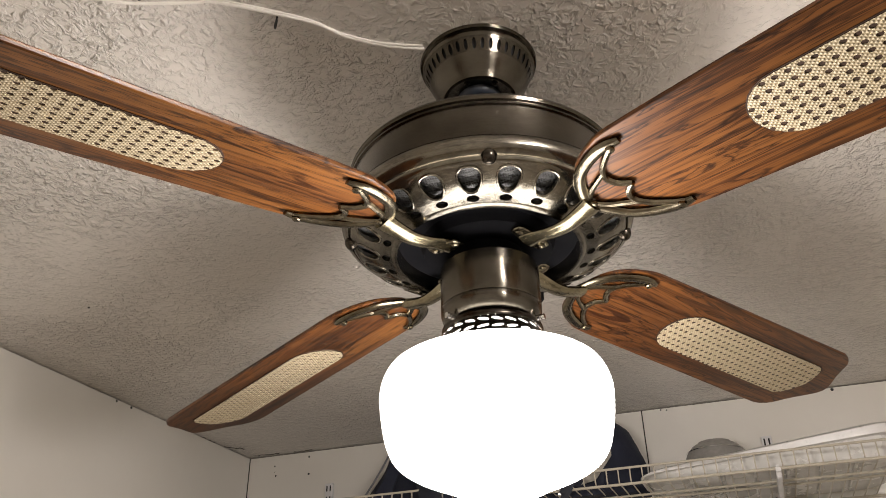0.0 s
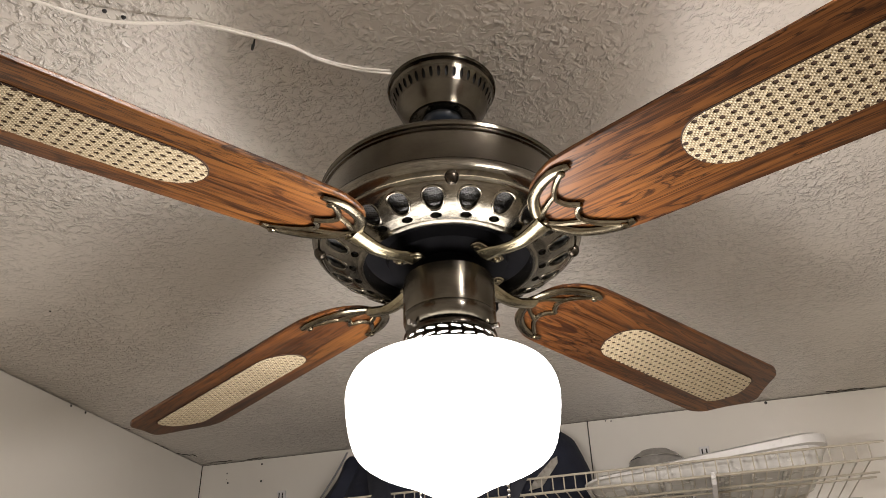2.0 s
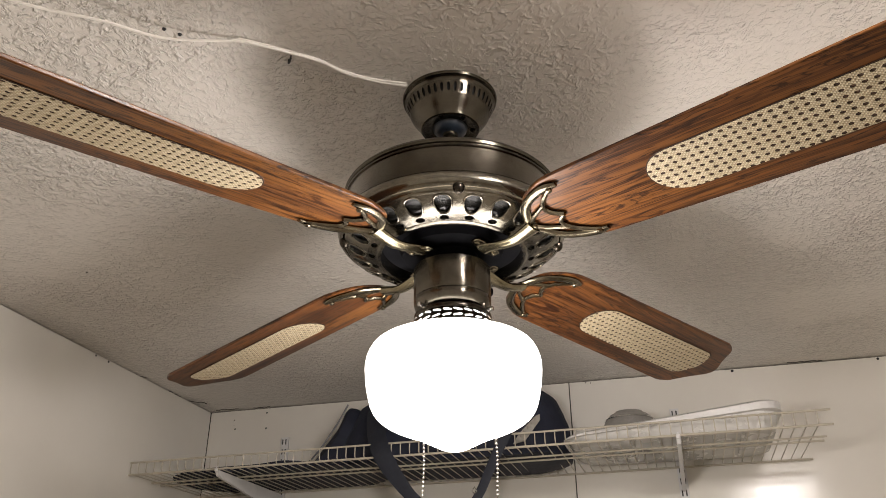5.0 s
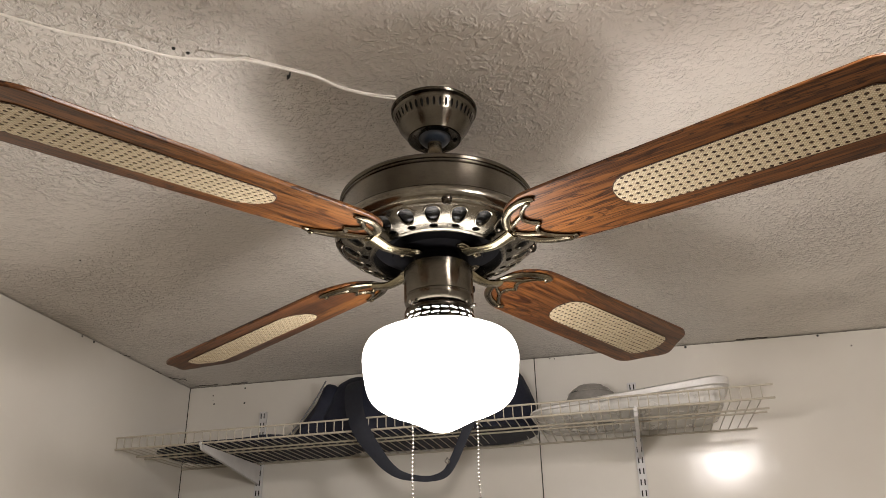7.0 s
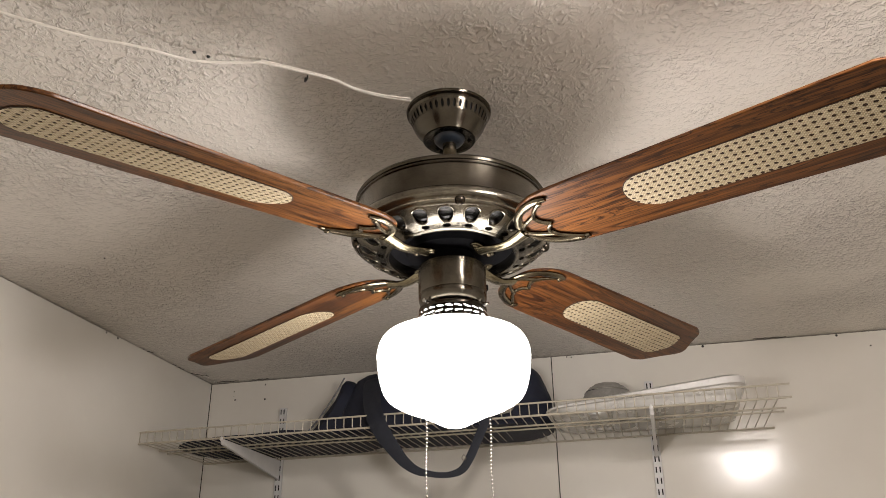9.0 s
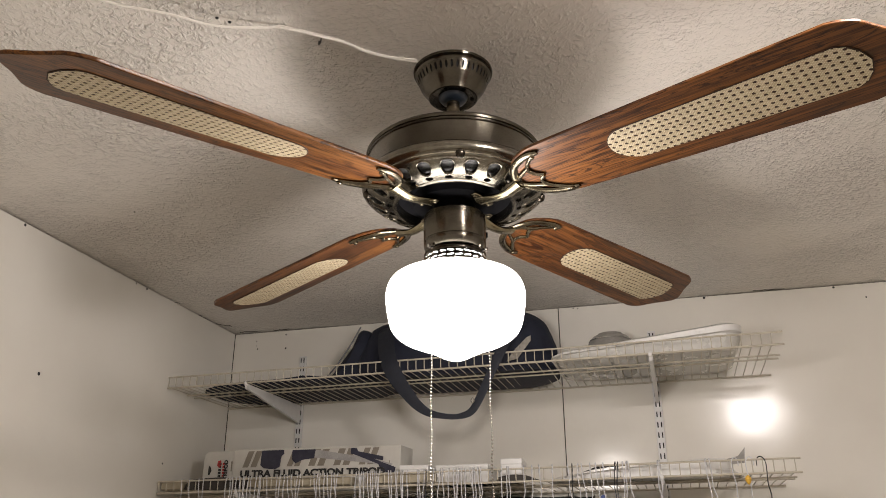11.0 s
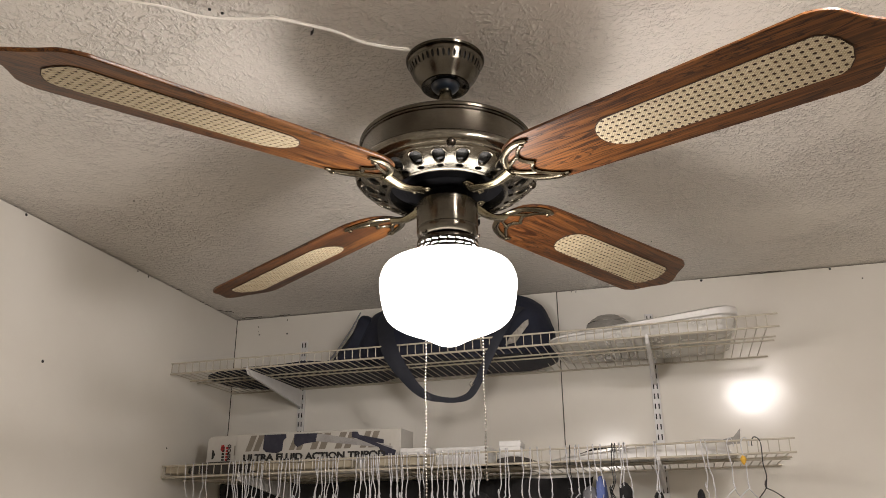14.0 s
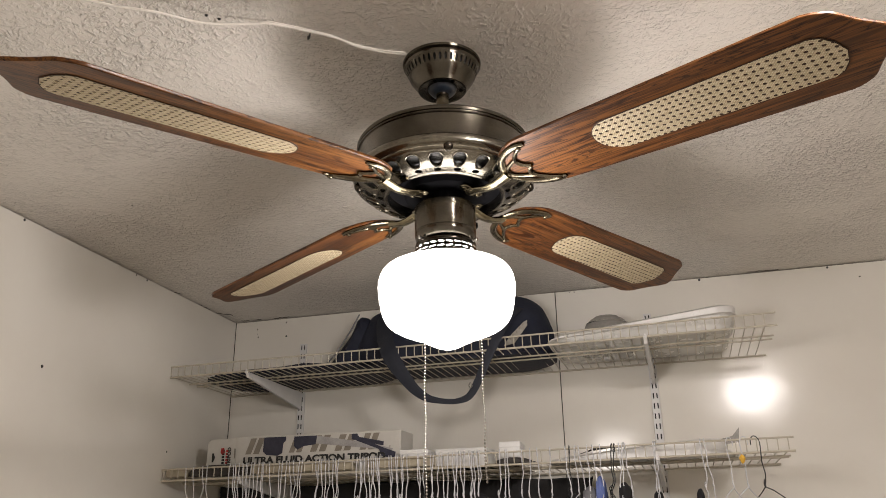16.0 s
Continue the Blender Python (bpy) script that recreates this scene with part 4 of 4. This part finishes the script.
def build_tripod_box():
    """A long printed carton lying on the shelf, its hang tab at one end."""
    carton = base("tripod_carton", "long white printed tripod carton lying on the wire shelf", "carton", pose(-1.02, 1.1, 1.8, 0, 0.6, -1.5), space=SPACE)
    w, h, d = 0.558, 0.124, 0.105
    part("carton_body", box(bmesh.new(), (0, 0, 0), (w, d, h), 0.0015), CARTON, carton)
    tab = [(-0.105, 0.004), (-0.108, 0.012), (-0.108, 0.108), (-0.102, 0.117), (-0.09, 0.121), (0.0, 0.122), (0.0, 0.0), (-0.092, 0.0)]
    part("hang_tab", plate(bmesh.new(), tab, -0.0012, 0.0012), CARTON, carton, "white card hang tab", at=pose(0, 0.006, 0, 90, 0, 0))
    front = pose(0, -0.0016, 0, 90, 0, 0)

    def flat(name, outline, mat, lift=0.0, parent=carton):
        part(name, plate(bmesh.new(), outline, lift, lift + 0.0004), mat, parent, at=front, smooth=False)

    # hanging hole
    flat("hang_hole", [(-0.088, 0.05), (-0.083, 0.05), (-0.076, 0.064), (-0.083, 0.078), (-0.088, 0.078)], INK_BLACK, -0.005 + 0.0008)
    # large grey brand mark as plain slanted shapes
    x = 0.035
    for wid in (0.056, 0.052, 0.05, 0.06, 0.06, 0.054):
        y0, y1, s = 0.070, 0.118, 0.018
        flat("brand_mark", [(x, y0), (x + wid * 0.36, y0), (x + wid * 0.36 + s, y1), (x + s, y1)], INK_GREY)
        flat("brand_mark", [(x + wid * 0.5, y0), (x + wid * 0.86, y0), (x + wid * 0.86 + s, y1), (x + wid * 0.5 + s, y1)], INK_GREY)
        x += wid * 1.05 + 0.02
    text_mesh("ULTRA FLUID ACTION TRIPOD", 0.027, INK_BLACK, "title_print", carton, front @ pose(0.03, 0.0415, 0.0018), 1.28)
    # picture of the folded tripod
    head = [(0.098, 0.076), (0.11, 0.066), (0.15, 0.062), (0.166, 0.07), (0.168, 0.1), (0.178, 0.108), (0.176, 0.119), (0.1, 0.119)]
    flat("product_picture", head, INK_BLUE, 0.0006)
    flat("product_picture", [(0.205, 0.09), (0.218, 0.078), (0.24, 0.088), (0.28, 0.092), (0.284, 0.118), (0.205, 0.118)], INK_BLUE, 0.0006)
    flat("product_picture", [(0.28, 0.094), (0.46, 0.074), (0.53, 0.062), (0.535, 0.07), (0.47, 0.087), (0.3, 0.115), (0.283, 0.116)], INK_SILVER, 0.0006)
    flat("product_picture", [(0.4, 0.102), (0.4, 0.118), (0.418, 0.118), (0.425, 0.108), (0.505, 0.092), (0.505, 0.08), (0.45, 0.09)], INK_BLUE, 0.0011)
    flat("product_picture", [(0.405, 0.102), (0.49, 0.07), (0.5, 0.05), (0.54, 0.042), (0.545, 0.06), (0.5, 0.076), (0.42, 0.108)], INK_BLUE, 0.0014)
    # tab print, turned on its side
    text_mesh("TRIPOD", 0.0165, INK_BLACK, "tab_print", carton, front @ pose(-0.02, 0.036, 0.0, 0, 0, 90) @ pose(0, 0, -0.003))
    for i, (x0, mat) in enumerate(((-0.052, INK_BLACK), (-0.038, INK_RED))):
        for k in range(6):
            flat("brand_mark", [(x0, 0.035 + k * 0.009), (x0 + 0.009, 0.035 + k * 0.009), (x0 + 0.009, 0.0415 + k * 0.009), (x0, 0.0415 + k * 0.009)], mat, -0.0042)
    flat("tab_icon", [(-0.058, 0.078), (-0.048, 0.07), (-0.042, 0.08), (-0.046, 0.094), (-0.056, 0.092)], INK_RED, -0.0042)
    flat("small_print", [(-0.008, 0.06), (-0.004, 0.06), (-0.004, 0.09), (-0.008, 0.09)], INK_GREY, -0.0042)
    part("end_crease", box(bmesh.new(), (w - 0.034, -0.0022, 0.012), (w - 0.032, -0.0008, 0.08)), INK_GREY, carton)


def build_shelf_clutter():
    z = 1.806

    def carton(label, x0, x1, y0, y1, h, mat, cat="box", name="small_box", turn=0.0):
        c = base(name, label, cat, pose((x0 + x1) / 2, (y0 + y1) / 2, z, 0, 0, turn), space=SPACE)
        w, d = (x1 - x0) / 2, (y1 - y0) / 2
        part("box_body", box(bmesh.new(), (-w, -d, 0), (w, d, h * 0.78), 0.002), mat, c)
        part("lid", box(bmesh.new(), (-w - 0.0015, -d - 0.0015, h * 0.72), (w + 0.0015, d + 0.0015, h), 0.003), mat, c)

    carton("small white cardboard box on the wire shelf", -0.455, -0.372, 1.06, 1.16, 0.05, WHITE_PLASTIC, turn=2)
    carton("flat white cardboard box on the wire shelf", -0.355, -0.2, 1.10, 1.26, 0.052, WHITE_PLASTIC, turn=-2)
    carton("small white box lying on the wire shelf", -0.165, -0.105, 1.09, 1.18, 0.063, WHITE_PLASTIC, turn=3)
    # flat boards and cloth behind the lip
    # the first, widest sheet is added to keep light off the wall below
    for label, x0, x1, y0, y1, h, mat, name in (("wide grey cardboard sheet added over the shelf deck to shade the wall below", -1.2, -0.12, 1.1, 1.4, 0.005, BEIGE_CARD, "card_sheet"),
                                                ("beige cardboard sheet lying flat on the shelf", -0.93, -0.60, 1.045, 1.09, 0.022, BEIGE_CARD, "card_sheet"),
                                                ("beige folded cardboard lying on the shelf", -0.55, -0.34, 1.04, 1.055, 0.024, BEIGE_CARD, "card_sheet"),
                                                ("beige cardboard strip at the end of the shelf", -1.235, -1.16, 1.05, 1.3, 0.024, BEIGE_CARD, "card_sheet")):
        single(name, box(bmesh.new(), (x0, y0, z), (x1, y1, z + h), 0.003), mat, label, "cardboard", space=SPACE)
    lump = [(-1.16, z), (-1.15, z + 0.02), (-1.12, z + 0.03), (-1.0, z + 0.031), (-0.94, z + 0.025), (-0.93, z)]
    single("folded_cloth", cloth_blob([(p.x, p.z) for p in spline([(a, 0, b) for a, b in lump + lump[:1]], 3)[:-1]], (1.045, 1.09), 6, 0.003), DARK_CARD, "dark folded cloth lying behind the shelf lip", "cloth", space=SPACE)
    top = 2.124
    lump = [(-1.2, top), (-1.195, top + 0.01), (-1.05, top + 0.02), (-0.9, top + 0.022), (-0.78, top + 0.03), (-0.72, top + 0.026), (-0.6, top + 0.012), (-0.59, top)]
    single("folded_cloth", cloth_blob([(p.x, p.z) for p in spline([(a, 0, b) for a, b in lump + lump[:1]], 4)[:-1]], (1.1, 1.41), 12, 0.003), NAVY, "dark navy folded cloth lying flat on the upper shelf", "cloth", space=SPACE)
    lump = [(-0.17, z), (-0.165, z + 0.01), (-0.13, z + 0.017), (-0.09, z + 0.014), (-0.06, z + 0.004), (-0.06, z)]
    single("folded_cloth", cloth_blob([(p.x, p.z) for p in spline([(a, 0, b) for a, b in lump + lump[:1]], 3)[:-1]], (1.05, 1.1), 8, 0.002), DARK_CARD, "small dark cloth lying on the shelf", "cloth", space=SPACE)
    # long pale plastic cover with a raised corner
    cover = base("plastic_cover", "long pale glossy plastic cover lying on the wire shelf", "cover", space=SPACE)
    edge = [(-0.03, z), (-0.02, z + 0.01), (0.05, z + 0.02), (0.18, z + 0.033), (0.3, z + 0.043), (0.4, z + 0.05), (0.455, z + 0.046), (0.462, z + 0.02), (0.45, z)]
    part("cover_body", cloth_blob([(p.x, p.z) for p in spline([(a, 0, b) for a, b in edge + edge[:1]], 4)[:-1]], (1.07, 1.27), 2, 0.0), WHITE_PLASTIC, cover)
    bm = plate(bmesh.new(), [(0.0, 0.0), (0.09, 0.006), (0.095, 0.046), (0.075, 0.024), (0.04, 0.016)], -0.001, 0.001)
    part("raised_corner", bm, GREY_PLASTIC, cover, "curled grey corner", at=pose(0.4, 1.12, z + 0.028, 90, 0, 0))
    bm = plate(bmesh.new(), [(0.0, 0.0), (0.03, 0.006), (0.08, 0.009), (0.12, 0.008), (0.11, 0.014), (0.05, 0.015)], 0, 0.002, 0.0005)
    part("dark_edge", bm, SLOT, cover, at=pose(0.065, 1.062, z + 0.015, 80, -3, 0))


# ---- clothes hangers ----
def hanger_mesh(mat, seed, reach=0.2):
    """A twisted wire hanger, its hook over the origin and its shoulders along y."""
    rng = random.Random(seed)
    bm = bmesh.new()
    hook = [(0, 0.024, -0.012), (0, 0.022, 0.001), (0, 0.012, 0.0085), (0, 0.0, 0.0045), (0, -0.007, -0.008), (0, -0.005, -0.03), (rng.uniform(-0.004, 0.004), -0.001, -0.06), (rng.uniform(-0.005, 0.005), 0, -0.088), (rng.uniform(-0.006, 0.006), 0, -0.118)]
    sweep(bm, spline(hook, 4), 0.0014, sides=6)
    neck = Vector(hook[-1])
    for i in range(5):
        a = 2 * math.pi * i / 5
        ball(bm, neck + Vector((0.0012 * math.cos(a), 0.0012 * math.sin(a), 0.004 * i)), 0.0019, 1.4, 6)
    s = rng.uniform(-0.015, 0.015)
    tri = [neck, (s * 0.2, -0.02, neck.z - 0.01), (s, -reach, neck.z - 0.125), (s, -reach - 0.008, neck.z - 0.138), (s, -reach + 0.01, neck.z - 0.145), (0, 0, neck.z - 0.147), (-s, reach - 0.01, neck.z - 0.145), (-s, reach + 0.008, neck.z - 0.138),
           (-s, reach, neck.z - 0.125), (-s * 0.2, 0.02, neck.z - 0.01), neck]
    sweep(bm, tri, 0.0013, sides=6)
    return link_mesh("clothes_hanger", bm, mat)


def build_hangers():
    white = [hanger_mesh(HANGER, 20 + i) for i in range(7)]
    black = [hanger_mesh(HANGER_BLACK, 40 + i) for i in range(2)]
    rng = random.Random(11)
    xs = []
    for a, b, n in ((-1.16, -1.06, 4), (-1.0, -0.86, 13), (-0.84, -0.74, 7), (-0.71, -0.63, 8), (-0.58, -0.5, 10), (-0.48, -0.42, 7), (-0.4, -0.31, 7), (-0.3, -0.2, 11), (-0.15, -0.12, 3), (-0.1, 0.0, 4), (0.03, 0.14, 6), (0.17, 0.2, 3), (0.26, 0.28, 2), (0.385, 0.4, 2)):
        for i in range(n):
            xs.append((a + (b - a) * (i + rng.uniform(0.1, 0.9)) / n, False))
    xs += [(-0.365, True), (0.045, True), (0.158, True), (0.165, True), (0.528, True)]
    group = "wire hangers on the shelf lip"
    for x, dark in xs:
        me = rng.choice(black if dark else white)
        ob = new("clothes_hanger", me)
        z = 1.796 + 0.031 - 0.0005 + 0.012 * (x + 1.232) / 1.85
        turn = math.degrees(math.atan2(0.3 - x, 2.1)) + rng.uniform(-8, 5)
        if x > 0.5:
            turn = 40
        ob.matrix_world = SPACE @ pose(x, SHELF_FRONT, z, rng.uniform(-3, 3), rng.uniform(-5, 5), turn)
        tagged(ob, "black wire clothes hanger hooked over the shelf lip" if dark else "thin white wire clothes hanger hooked over the shelf lip", "hanger", group)
    for x, y, turn in ((0.455, 1.03, -35), (0.49, 1.03, -42)):
        ob = new("clothes_hanger", white[0])
        ob.matrix_world = SPACE @ pose(x, y, 1.8375, 0, 0, turn)
        tagged(ob, "thin white wire clothes hanger turned sideways", "hanger", group)
    single("hanger_marker", lathe(bmesh.new(), [(0.0, 0.012), (0.006, 0.006), (0.008, 0.0), (0.005, -0.008), (0.0, -0.014)], 10), YELLOW, "small yellow plastic size marker on a hanger", "marker", pose(0.487, 1.027, 1.79), space=SPACE)
    # dark clothes hung flat against the wall
    for x0, x1, top, seed, mat in ((-1.225, -0.972, 1.789, 31, GREY_DARK), (-0.944, -0.55, 1.79, 32, GREY_DARK), (-0.555, -0.2, 1.789, 33, GREY_DARK), (-0.205, 0.06, 1.786, 34, GREY_DARK)):
        edge = [(x0, 1.15), (x0, 1.6), (x0, top - 0.012), (x0 + 0.02, top), (x1 - 0.02, top - 0.002), (x1, top - 0.012), (x1, 1.6), (x1, 1.15)]
        fine = [(p.x, p.z) for p in spline([(a, 0, b) for a, b in edge], 4)]
        single("hanging_garment", cloth_blob(fine, (1.345, 1.4), seed, 0.006), mat, "dark grey garment hanging in the shade under the shelf", "garment", group="clothes on hangers", space=SPACE)
    # tops of hanging clothes
    for label, x, w, top, mat, seed in (("black garment hanging from a wire hanger", -0.21, 0.022, 1.728, BLACK_CLOTH, 1), ("black garment hanging from a wire hanger", 0.045, 0.018, 1.722, BLACK_CLOTH, 2),
                                        ("grey garment hanging from a wire hanger", 0.092, 0.02, 1.738, GREY_CLOTH, 3), ("light blue garment hanging from a wire hanger", 0.121, 0.012, 1.762, BLUE_CLOTH, 4),
                                        ("black garment hanging from a wire hanger", 0.185, 0.016, 1.745, BLACK_CLOTH, 5), ("black garment hanging from a wire hanger", 0.27, 0.014, 1.722, BLACK_CLOTH, 6),
                                        ("black garment hanging from a wire hanger", 0.375, 0.01, 1.725, BLACK_CLOTH, 7)):
        prof = [(-w, 1.2), (-w * 1.2, 1.55), (-w * 1.0, top - 0.03), (-w * 0.6, top - 0.006), (0, top), (w * 0.6, top - 0.008), (w, top - 0.035), (w * 1.2, 1.55), (w, 1.2)]
        fine = [(x + p.x, p.z) for p in spline([(a, 0, b) for a, b in prof], 3)]
        single("hanging_garment", cloth_blob(fine, (0.98, 1.14), seed, 0.004), mat, label, "garment", group="clothes on hangers", space=SPACE)


build_room()
build_cable()
build_fan()
build_ceiling_light()
build_shelf("cream vinyl-coated wire shelf just below the ceiling", -1.243, 0.622, 2.119, 2.132)
build_shelf("cream vinyl-coated wire shelf hung with clothes hangers", -1.232, 0.617, 1.796, 1.808)
build_standard(-0.958, "white slotted steel shelf upright near the corner")
build_standard(0.277, "white slotted steel shelf upright in mid wall")
for bx, bz in ((-0.958, 2.121), (0.277, 2.13), (-0.958, 1.798), (0.277, 1.806)):
    build_bracket(bx, bz)
build_bag()
build_tub()
build_bowl()
build_tripod_box()
build_shelf_clutter()
build_hangers()
